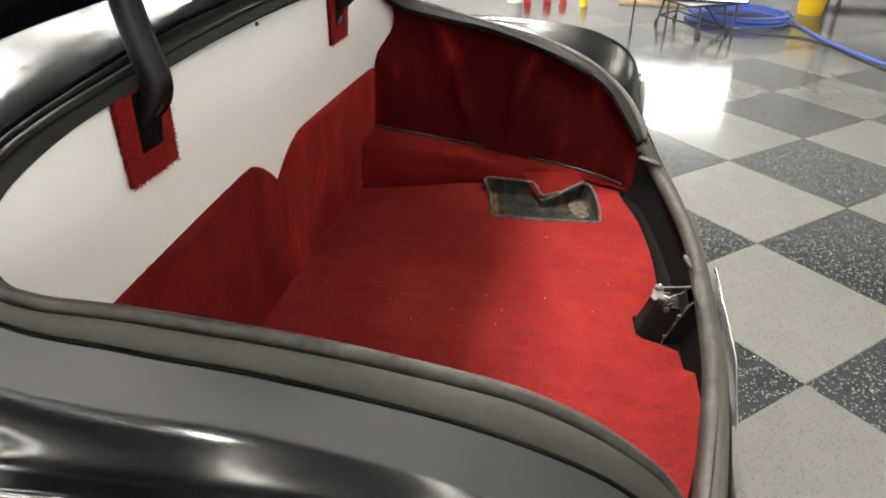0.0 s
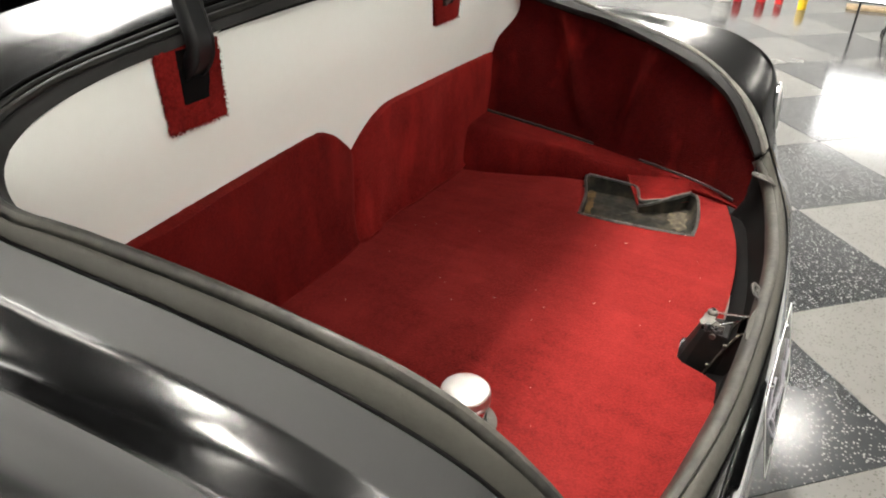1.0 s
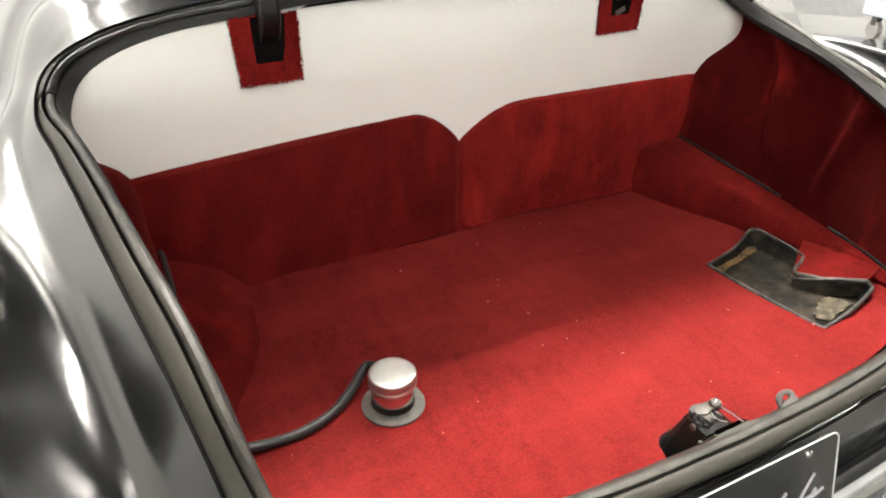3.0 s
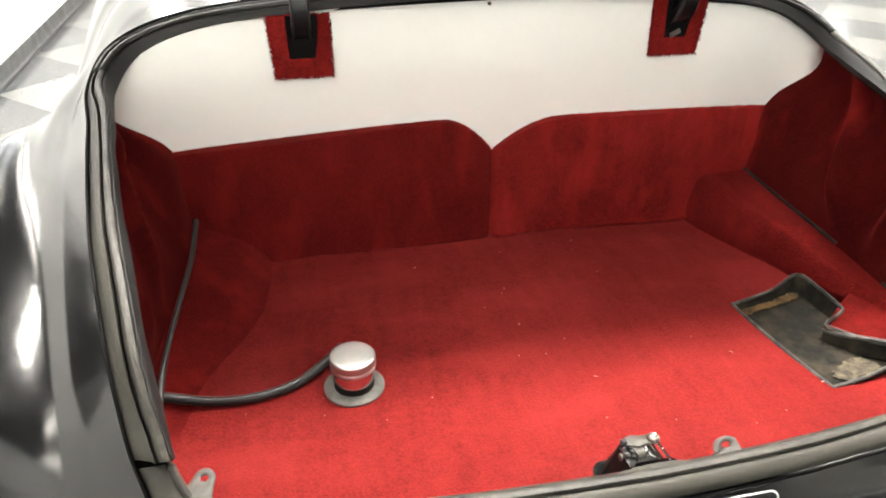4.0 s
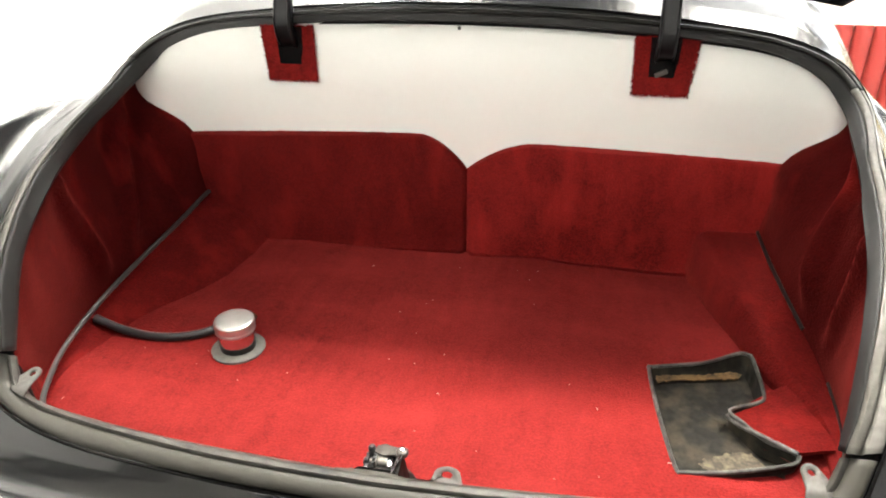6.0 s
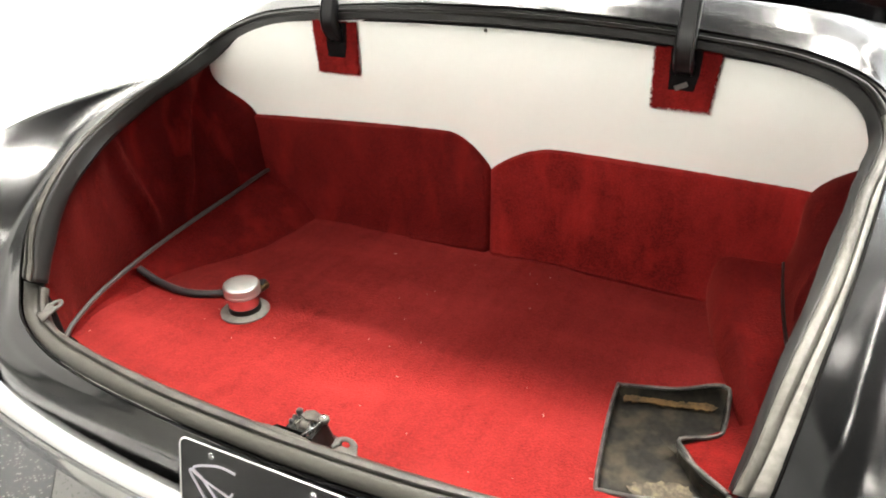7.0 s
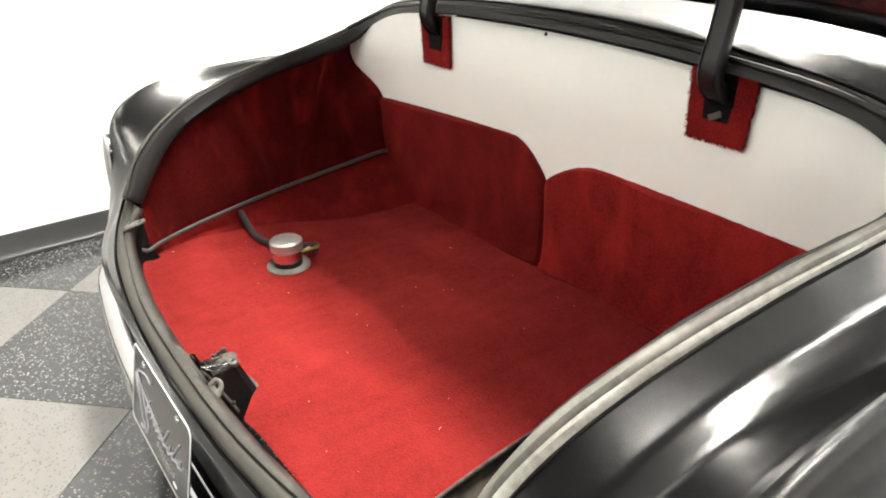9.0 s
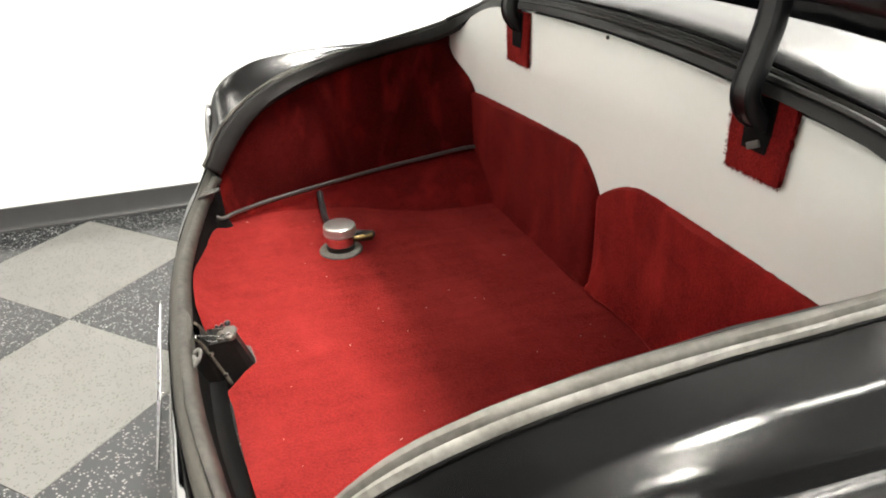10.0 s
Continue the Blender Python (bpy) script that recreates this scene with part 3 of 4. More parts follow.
def seal(indices, piece):
    """A piece of the weatherstrip's section: its inner face, its rounded lip, or the band outside."""
    out = []
    for i in indices:
        t, a, u, w = frame_of(i, RIN, ROUT)
        p = RIN[i]
        r = ridge_at(i, t)
        r = r - t * (r - p).dot(t)
        b = p + a * (w * .96) - u * .001
        n = .0012 * noise.noise(Vector((i * .11, 3.0, r.x)))
        k = .004 * noise.noise(Vector((i * .17, 9.0, r.x)))
        front_share = max(0.0, min(1.0, (p.z - .93) / .08))
        if piece == "face":
            out.append([p - u * (.014 - .006 * front_share) + a * .006, p - u * (.010 - .008 * front_share) - a * .001, p - a * (.004 + k) + u * .001, p.lerp(r, .35) - a * (.004 - k), p.lerp(r, .7) - a * .005, r - a * .0065 - u * .004])
        elif piece == "lip":
            out.append([r - a * .0065 - u * .004, r - a * .0045 + u * (.0002 + n), r + u * (.0018 + n), r + a * .0045 + u * n, r + a * .0066 - u * .005, r + a * .0072 - u * .016])
        else:
            c = r + a * .0080 - u * .016
            out.append([c, c + a * .0045 + u * .007, c.lerp(b, .28) + a * .002 + u * (.0100 + n), c.lerp(b, .52) + a * .002 + u * (.0085 + 2 * n), c.lerp(b, .78) + u * .0045, b - u * .001, b + a * .001 - u * .008])
    return sheet(out)


right_run, left_run = list(range(corner, SEAM + 1)), [n_all - i for i in range(corner, SEAM + 1)]
strip_lip = part("weatherstrip", seal(arch, "face"), M_SEAL, car, "smooth black rubber weatherstrip round the boot opening", thick=0.002)
part("lip_top", seal(front, "lip"), M_RUBBER, strip_lip, "black rubber lip along the front edge", thick=0.002)
part("seal_band", seal(front, "band"), M_RUBBER, strip_lip, "black rubber band along the front edge", thick=0.002)
# Both runs are dusty; the right one's brighter light is painted into its rubber.
for run, dust in ((right_run, M_LITDUST), (left_run, M_DUSTY)):
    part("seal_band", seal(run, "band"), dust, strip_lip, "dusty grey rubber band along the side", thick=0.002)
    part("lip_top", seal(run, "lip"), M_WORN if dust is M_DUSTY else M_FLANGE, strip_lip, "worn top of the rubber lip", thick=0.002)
under = []
for i in sill:
    p = RIN[i]
    under.append([Vector((p.x, p.y, p.z - .012)), Vector((p.x * .995, p.y + .004, p.z - .03)), Vector((p.x * .99, p.y + .008, .525)), Vector((p.x * .97, p.y + .030, .480)), Vector((p.x * .95, p.y + .06, .474))])
part("sill_inner_panel", sheet(under), M_INNER, car, "black steel inner panel below the rear lip", thick=0.0015)
sill_strip = part("sill_weatherstrip", strip(sill, [(0.0, -.022), (-0.03, -.006), (0.02, .001), (0.10, .003), (0.17, .001), (0.21, -.004), (0.24, -.005)], 0.06), M_WORN, car, "worn brown-black rubber lip along the rear edge", thick=0.002)
part("seal_band", strip(sill, [(0.24, -.005), (0.30, .001), (0.42, .005), (0.60, .006), (0.76, .004), (0.85, -.001), (0.90, -.008)], 0.06), M_DUSTY, sill_strip, "dusty grey rubber band along the rear edge", thick=0.002)

# Lining: floor, ramps over the chassis, sides and bulkhead.
FLOOR_Z = 0.49
JOIN = smooth_line([(.674, .845, .600), (.684, .70, .583), (.705, .56, .560), (.728, .43, .532), (.730, .30, .514), (.706, .19, .503), (.650, .10, .497)], 8)
FOOT = {1: smooth_line([(.536, .845, .468), (.566, .70, .472), (.612, .55, .474), (.640, .46, .476), (.680, .37, .480), (.704, .22, .484), (.655, .10, .488)], 8),
        -1: smooth_line([(.506, .845, .466), (.530, .74, .484), (.560, .63, .489), (.612, .50, .490), (.676, .38, .490), (.700, .22, .489), (.655, .10, .488)], 8)}
TRAY = [(.428, .446), (.438, .458), (.530, .475), (.596, .501), (.616, .500), (.624, .484), (.626, .385), (.612, .360), (.562, .338), (.578, .305), (.608, .262), (.648, .236), (.650, .222), (.632, .207), (.545, .185), (.470, .179), (.456, .190), (.437, .330)]


def inside(x, y, poly):
    hit = False
    for (xa, ya), (xb, yb) in zip(poly, poly[1:] + poly[:1]):
        if (ya > y) != (yb > y) and x < (xb - xa) * (y - ya) / (yb - ya) + xa:
            hit = not hit
    return hit


def onto(x, y, poly):
    best = None
    for (xa, ya), (xb, yb) in zip(poly, poly[1:] + poly[:1]):
        dx, dy = xb - xa, yb - ya
        u = min(1, max(0, ((x - xa) * dx + (y - ya) * dy) / (dx * dx + dy * dy)))
        q = (xa + u * dx, ya + u * dy)
        d = math.hypot(q[0] - x, q[1] - y)
        if best is None or d < best[0]:
            best = (d, q)
    return best


def floor_height(x, y):
    z = FLOOR_Z - 0.022 * max(0, min(1, (x - 0.1) / 0.4)) * max(0, min(1, (y - 0.5) / 0.3))
    z += 0.004 * noise.noise(Vector((x * 5, y * 5, 0.3))) + 0.0016 * noise.noise(Vector((x * 17, y * 17, 4.3)))
    z -= 0.011 * max(0, min(1, (x - 0.24) / 0.17)) * max(0, min(1, (0.60 - y) / 0.15))
    ridge = math.exp(-((y - 0.16 + 0.15 * (x - 0.5)) / 0.02) ** 2) * max(0, min(1, (x - 0.42) / 0.12))
    return z + 0.006 * ridge


CUT_X, CUT_Y = (-.10, -.074, -.066, -.050, -.040, .022, .050, .078, .122, .15), (.0, .012, .028, .082, .096, .103, .076, .056, .022, .0)


def carpet_front(x):
    """The carpet's front edge, cut back round the latch."""
    return max(0.008 + 0.038 * max(0.0, min(1.0, (x + 0.15) / 0.3)) + (0.130 if x > 0 else 0.095) * (abs(x) / 0.75) ** 3, float(np.interp(x, CUT_X, CUT_Y)))


fl = bmesh.new()
nx, ny = 124, 72
grid = [[None] * (ny + 1) for _ in range(nx + 1)]
for i in range(nx + 1):
    for j in range(ny + 1):
        x, y = -0.75 + 1.5 * i / nx, 0.012 + 0.842 * j / ny
        y = max(y, carpet_front(x))
        d, q = onto(x, y, TRAY)
        if d < 0.0068:
            x, y = q
        sunk = 0.06 if d >= 0.0068 and inside(x, y, TRAY) else 0.0
        # The carpet turns up against the sill beside the latch.
        turned = max(0.0, min(1.0, (-0.13 - x) / 0.05)) * max(0.0, 1 - (y - carpet_front(x)) / 0.035) ** 1.5
        grid[i][j] = fl.verts.new((x, y - 0.012 * turned, floor_height(x, y) - sunk + 0.038 * turned))
for i in range(nx):
    for j in range(ny):
        vs = [grid[i][j], grid[i + 1][j], grid[i + 1][j + 1], grid[i][j + 1]]
        cx, cy = sum(v.co.x for v in vs) / 4, sum(v.co.y for v in vs) / 4
        if not (inside(cx, cy, TRAY) and onto(cx, cy, TRAY)[0] > 0.001) and min(v.co.z for v in vs) > 0.44:
            fl.faces.new(vs)
part("floor_carpet", fl, M_CARPET, car, "red cut-pile carpet on the boot floor, lightly soiled")


def ramp(side):
    rows = []
    for k in range(41):
        y = 0.845 - 0.735 * k / 40
        f, j = at_y(FOOT[side], y), at_y(JOIN, y)
        h = j.z - f.z
        if side < 0:
            sag = max(0.0, min(1.0, (y - .45) / .38))
            pts = [f + Vector((-.030, 0, -.005)), f + Vector((-.006, 0, .001 + h * .03)), f.lerp(j, .20) + Vector((0, 0, h * (.03 + .17 * sag))), f.lerp(j, .42) + Vector((0, 0, h * (.02 + .20 * sag))), f.lerp(j, .72) + Vector((0, 0, h * .10 * sag)), j]
        else:
            pts = [f + Vector((0, 0, -.004)), Vector((f.x - .005, y, f.z + h * .36)), Vector((f.x + .012, y, f.z + h * .90)), f.lerp(j, .40) + Vector((0, 0, h * .57)), f.lerp(j, .75) + Vector((0, 0, h * .24)), j]
        line = smooth_line(pts, 4)
        w = 0.003 * h / 0.1
        rows.append([Vector((side * p.x, p.y, p.z + w * noise.noise(Vector((p.x * 9, p.y * 9, side * 3.0))))) for p in line])
    return sheet(rows, flip=side < 0)


def side_lining(side):
    rows = []
    for k in range(97):
        y = 0.85 - 0.76 * k / 96
        j = at_y(JOIN, y)
        top = at_y([p for p in INNER if p.x > 0.3 and p.z > 0.6][4:], min(y, 0.80))
        near = max(0.0, min(1.0, (y - 0.66) / 0.17))
        near = near * near * (3 - 2 * near)
        h = top.z - j.z
        out = top.x + 0.030
        low = j.x + (0.30 * (out - j.x)) * (1 - near) + near * 0.008
        mid = (j.x + 0.70 * (out - j.x)) * (1 - near) + near * (j.x + 0.022)
        pts = [j + Vector((0.0, 0, -.006)), Vector((low, y, j.z + .22 * h)), Vector((mid, y, j.z + .50 * h)), Vector((out * (1 - near) + near * .785, y, j.z + .74 * h)), Vector((top.x + .022 + .018 * near, y, j.z + .92 * h)), Vector((top.x + .012, y, top.z - .004))]
        line = smooth_line(pts, 5)
        fold = [0.030 * math.exp(-((y - 0.62 - 0.45 * (p.z - 0.75)) / 0.022) ** 2) + 0.026 * math.exp(-((y - 0.43 + 0.25 * (p.z - 0.70)) / 0.020) ** 2) for p in line]
        fold = [a * max(0.0, min(1.0, (p.z - j.z - 0.02) / 0.08)) * max(0.0, min(1.0, (top.z - p.z) / 0.05)) for a, p in zip(fold, line)]
        line = [p - Vector((a, 0, 0)) for a, p in zip(fold, line)]
        rows.append([Vector((side * (p.x + (0.014 * noise.noise(Vector((side * 3 + p.z * 4, p.y * 7, 1.0))) + 0.016 * noise.noise(Vector((p.z * 3, p.y * 16 + side, 2.0))) * (p.z - j.z) / max(h, .05)) * min(1, (p.z - j.z) / .06)), p.y, p.z)) for p in line])
    return sheet(rows, flip=side > 0)


# Ramps and sides take the darker tones, their shade put into the colour.
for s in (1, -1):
    part("ramp_carpet", ramp(s), M_SHADED_PILE, car, "red carpet over the chassis ramp")
    part("side_carpet", side_lining(s), M_SHADED_SIDE, car, "red carpet lining the boot side, creased near the top")

# White board behind, bowed at its ends.
WALL_Y = 0.851


def board_y(x):
    return WALL_Y + 0.013 * x - 0.045 * max(0.0, (abs(x) - 0.66) / 0.14) ** 2


def board_top(x):
    """The board ends just under the front edge of the opening."""
    tops = [(p.x, p.z) for p in INNER if p.y > .80]
    return float(np.interp(abs(x), [t[0] for t in tops], [t[1] for t in tops])) - .003


xs = [-0.795 + 1.59 * k / 60 for k in range(61)]
part("bulkhead_board", sheet([[Vector((x, board_y(x), z)) for z in (0.43, 0.55, 0.7, 0.8, 0.88, board_top(x))] for x in xs], flip=False), M_WHITE, car, "off-white painted bulkhead board", thick=-0.006)


def hump(x):
    """Upper edge of the bulkhead carpet."""
    w, h = (0.165, 0.071) if x > 0 else (0.120, 0.082)
    x = abs(x)
    if x < w:
        return 0.710 + h * math.sin(math.pi / 2 * (x / w)) ** 0.85
    return 0.710 + h - (h - 0.057) * ((x - w) / (0.69 - w)) ** 1.4


def bulkhead_carpet(side):
    rows = []
    for k in range(57):
        x = 0.0 + 0.70 * (k / 56) ** 1.15
        low = 0.484 - 0.020 * min(1, x / 0.5)
        top = hump(side * x)
        edge = []
        for z, d in ((low, 0.004), (low + .004, .013), (low + .018, .022), (low + .10 * (top - low), .015), (low + .22 * (top - low), .014), (low + .35 * (top - low), .014), (low + .7 * (top - low), .013), (top - .012, .014), (top - .004, .012), (top, .006), (top, 0.0)):
            wob = 0.008 * noise.noise(Vector((side * x * 8, z * 8, 5.0))) + 0.018 * max(0, noise.noise(Vector((side * x * 3, z * 3, 9.0))))
            if side > 0:
                wob += 0.006 * max(0.0, min(1.0, (0.66 - z) / 0.12)) * (math.exp(-((x - 0.020 - 0.30 * (z - 0.49)) / 0.010) ** 2) + 0.8 * math.exp(-((x - 0.060 - 0.42 * (z - 0.49)) / 0.012) ** 2))
            d *= min(1.0, 0.25 + x / 0.014)
            edge.append(Vector((side * x, board_y(side * x) - d - (wob if d > .009 else 0) , z + (0.0015 * noise.noise(Vector((side * x * 60, 0, 1))) if z > 0.7 else 0))))
        rows.append(edge)
    return sheet(rows, flip=side < 0)


# Left panel gets the shaded tone, right panel the lit one.
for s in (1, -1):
    part("bulkhead_carpet", bulkhead_carpet(s), M_BRUSHED_PILE if s > 0 else M_SHADED_PILE, car, "red carpet panel on the bulkhead with a rounded top corner")


# ---- the car: fittings ----
def ragged(points, amount, step=0.006, seed=0.0):
    out = []
    for (xa, ya), (xb, yb) in zip(points, points[1:] + points[:1]):
        n = max(1, int(math.hypot(xb - xa, yb - ya) / step))
        for k in range(n):
            x, y = xa + (xb - xa) * k / n, ya + (yb - ya) * k / n
            out.append((x + amount * noise.noise(Vector((x * 140, y * 140, seed))), y + amount * noise.noise(Vector((y * 140, x * 140, seed + 7)))))
    return out


def upright(y):
    """Lays an outline in x, z; its thickness points to -y."""
    return Matrix.Translation((0, y, 0)) @ Matrix.Rotation(math.pi / 2, 4, "X")


for s in (-1, 1):
    c = 0.413 * s + 0.004
    flap = part("hinge_flap", slab(ragged([(c - .058, .908), (c + .058, .908), (c + .064 + .006 * s, 1.034), (c - .064 + .003 * s, 1.034)], .0026, .0028, seed=s), .009, upright(WALL_Y + .0053 * s - .001), .002), M_BRUSHED_PILE, car, "red carpet patch round the hinge slot, fuzzy edges", edge=80)
    fuzz = random.Random(40 + s)
    hairs = bmesh.new()
    outline = [(c - .060, .906), (c + .060, .906), (c + .066 + .006 * s, 1.030), (c - .066 + .003 * s, 1.030)]
    for (xa, za), (xb, zb) in zip(outline[-1:] + outline[:-1], outline):
        if min(za, zb) > 1.0:
            continue
        run = math.hypot(xb - xa, zb - za)
        out_x, out_z = -(zb - za) / run, (xb - xa) / run
        if (xa + xb) / 2 * out_x - c * out_x + ((za + zb) / 2 - .97) * out_z < 0:
            out_x, out_z = -out_x, -out_z
        for _ in range(int(run / .0011)):
            k, length, lean, yy = fuzz.random(), fuzz.uniform(.002, .0055), fuzz.uniform(-.8, .8), WALL_Y + .0053 * s - fuzz.uniform(.003, .011)
            px, pz = xa + (xb - xa) * k - out_x * .002, za + (zb - za) * k - out_z * .002
            dx, dz = out_x + lean * out_z, out_z - lean * out_x
            hairs.faces.new([hairs.verts.new((px + .0008 * dz, yy, pz - .0008 * dx)), hairs.verts.new((px - .0008 * dz, yy, pz + .0008 * dx)), hairs.verts.new((px + dx * length, yy - fuzz.uniform(0, .002), pz + dz * length))])
    tagged(part("fuzz", hairs, M_BRUSHED_PILE, flap, "frayed red pile at the cut edge", soft=False), kind="stuff")
    # A flat black sheet gives the slot its inner shade; no hole is cut.
    part("slot", slab(ragged([(c - .027, .948), (c + .024, .948), (c + .031, .985), (c + .033, 1.032), (c - .030, 1.032)], .0015, .006), .002, upright(WALL_Y + .0053 * s - .0085)), M_INNER, flap, "flat black sheet for the hinge slot's dark inside", soft=False)
    arm = smooth_line([(c, .862, .992), (c, .838, 1.000), (c, .819, 1.022), (c, .815, 1.048), (c, .823, 1.075), (c, .831, 1.105), (c, .838, 1.135), (c, .841, 1.17), (c, .839, 1.21), (c, .830, 1.27)], 6)
    rows = []
    for i, p in enumerate(arm):
        d = (arm[min(i + 1, len(arm) - 1)] - arm[max(i - 1, 0)]).normalized()
        u = Vector((1, 0, 0)).cross(d).normalized()
        w, h, r = .0185, .016, .007
        sec = [(-w, -h + r), (-w + r, -h), (w - r, -h), (w, -h + r), (w, h - .003), (w - .003, h), (w - .005, h - .004), (-w + .005, h - .004), (-w + .003, h), (-w, h - .003)]
        rows.append([p + Vector((1, 0, 0)) * a + u * b for a, b in sec])
    bm = sheet(rows, closed=True)
    bmesh.ops.recalc_face_normals(bm, faces=bm.faces)
    hinge = part("lid_hinge", bm, M_HINGE, car, "black gooseneck boot hinge", edge=50)
    part("stop", block((.027, .006, .011), (c - .002, .846, .957), .002, Matrix.Rotation(-.45, 4, "Y")), M_STEEL, hinge, "bare steel stop")
part("board_screw", lathe([(.004, 0), (.004, .002), (.0025, .004)], 10), M_STEEL, car).matrix_basis = pose(-.019, WALL_Y - .0005, 1.037, 90, 0, 0)

# Raised lid.
LID_OPEN = radians(68)
climb, face = Vector((0, -math.cos(LID_OPEN), math.sin(LID_OPEN))), Vector((0, math.sin(LID_OPEN), math.cos(LID_OPEN)))
lid_rows = []
for k in range(25):
    v = k / 24
    row = []
    for j in range(45):
        u = -1 + 2 * j / 44
        half = 0.835 - 0.04 * v - 0.07 * v ** 3
        foot = Vector((half * u, 0.955 - 0.05 * abs(u) ** 5, 1.124 - 0.045 * abs(u) ** 4 + 0.10 * max(0.0, abs(u) - 0.93) / 0.07 * (1 - v)))
        crown = 0.09 * math.sin(math.pi * v * 0.9) * (1 - abs(u) ** 4) - 0.05 * abs(u) ** 3 * v
        row.append(foot + climb * (v * (0.98 - 0.06 * abs(u) ** 4)) + face * crown)
    lid_rows.append(row)
bm = sheet(lid_rows, flip=True)
lid = part("boot_lid", bm, M_PAINT, car, "raised black boot lid", thick=0.012)

# Filler neck with its vent hose.
FX, FY, FZ = -.388, .357, floor_height(-.388, .357)
filler = part("filler_neck", lathe([(.0345, 0), (.0345, .054)], 40, (FX, FY, FZ)), M_CHROME, car, "chrome fuel filler neck rising from the carpet")
part("flange", lathe([(.053, -.002), (.054, .003), (.051, .006), (.037, .008), (.035, .006)], 40, (FX, FY, FZ)), M_FLANGE, filler, "grey rubber flange")
part("band", lathe([(.0347, .004), (.0358, .005), (.0358, .019), (.0347, .020)], 36, (FX, FY, FZ)), M_RUBBER, filler)
part("cap", lathe([(.0350, .046), (.0392, .047), (.0400, .049), (.0400, .0525), (.0388, .0535), (.0400, .0545), (.0402, .0660), (.0396, .0690), (.0380, .0708), (.0350, .0716), (.022, .0722), (.010, .0724)], 44, (FX, FY, FZ)), M_BRUSHED, filler, "round brushed metal filler cap")
part("fitting", tube([(FX + .002, FY + .030, FZ + .026), (FX + .0, FY + .055, FZ + .026), (FX - .002, FY + .082, FZ + .024)], lambda t: .006 if t < .4 else .0085, 12), M_BRASS, filler, "brass hose fitting")
part("vent_hose", tube(smooth_line([(FX - .002, FY + .060, FZ + .029), (FX - .014, FY + .084, FZ + .025), (FX - .05, FY + .054, FZ + .016), (FX - .10, FY + .018, FZ + .010), (FX - .17, FY - .003, FZ + .009), (FX - .25, FY + .002, FZ + .011), (FX - .322, FY + .008, FZ + .030)], 10), .0085, 12), M_HOSE, car, "black rubber vent hose lying on the carpet")
part("loom_cable", tube(smooth_line([(-.672, .842, .607), (-.668, .80, .612), (-.672, .68, .598), (-.690, .55, .576), (-.706, .42, .552), (-.706, .31, .535), (-.690, .22, .527), (-.655, .13, .522), (-.630, .085, .520), (-.640, .060, .545)], 8), .0052, 10), M_CABLE, car, "dusty black cable along the carpet join")
part("welt_cord", tube([p + Vector((.001, 0, .003)) for p in JOIN if p.y > .52], .0042, 8), M_RUBBER, car, "black cord along the carpet join")
part("welt_cord", tube([p + Vector((.001, 0, .004)) for p in JOIN if .12 < p.y < .40], .0042, 8), M_RUBBER, car, "black cord along the carpet join")

# Tray let into the floor, with a bound rim and a carpet flap over one side.
def tray_rim(x, y):
    """Height of the tray's rim: sunk at one edge, curling up at the far corner."""
    return .481 + .020 * max(0.0, min(1.0, (x - .45) / .19)) + .005 * math.exp(-((x - .60) ** 2 + (y - .50) ** 2) / .0012)


rim_loop = smooth_line([(x, y, tray_rim(x, y)) for x, y in TRAY], 4, True)
tc = sum(rim_loop, Vector()) / len(rim_loop)
tub = []
for f, share in ((1.0, 0.0), (0.99, .25), (0.955, .82), (0.925, .97), (0.88, 1.0), (0.6, 1.0), (0.2, 1.0), (0.02, 1.0)):
    tub.append([Vector((tc.x + (p.x - tc.x) * f, tc.y + (p.y - tc.y) * f, p.z + (.458 + .003 * noise.noise(Vector((p.x * 9, p.y * 9, f))) - p.z) * share)) for p in rim_loop])
tray = part("floor_tray", sheet(tub, closed=True, flip=True), M_TRAY, car, "dirty black rubber tray let into the carpet", thick=0.002)
for pts, z, mat, label in (([(.443, .450), (.528, .469), (.590, .490), (.606, .486), (.602, .468), (.545, .454), (.500, .446), (.462, .436), (.446, .428)], .4645, M_RUST, "brown rust dust along the far edge"),
                           ([(.520, .205), (.612, .224), (.606, .246), (.588, .262), (.560, .262), (.535, .246), (.512, .238), (.500, .220)], .4622, M_TAN, "pale dried dirt in the near corner")):
    part("dust_patch", slab(ragged(pts, .007, .004, 3.0 + z * 100), .0012, Matrix.Translation((0, 0, z))), mat, tray, label)
part("rim", tube(rim_loop + rim_loop[:1], .0036, 10, False), M_RIM, tray, "dusty black rubber rim")

flap_pts = [(.560, .340), (.574, .308), (.606, .264), (.650, .230), (.72, .25), (.735, .36), (.700, .425), (.628, .385)]


def flap_z(x, y):
    return .472 + .030 * max(0.0, min(1.0, math.hypot(x - .565, y - .345) / .10))


bm = slab(ragged(flap_pts, .001, .012), .006)
for v in bm.verts:
    v.co.z += flap_z(v.co.x, v.co.y)
# The flap also takes the tone with shade painted in.
flap = part("carpet_flap", bm, M_SHADED_PILE, car, "loose red carpet flap beside the tray", edge=80)
part("binding", tube(smooth_line([(x, y, flap_z(x, y) + .003) for x, y in flap_pts[:4]], 5), .0045, 10), M_RIM, flap, "grey bound edge")


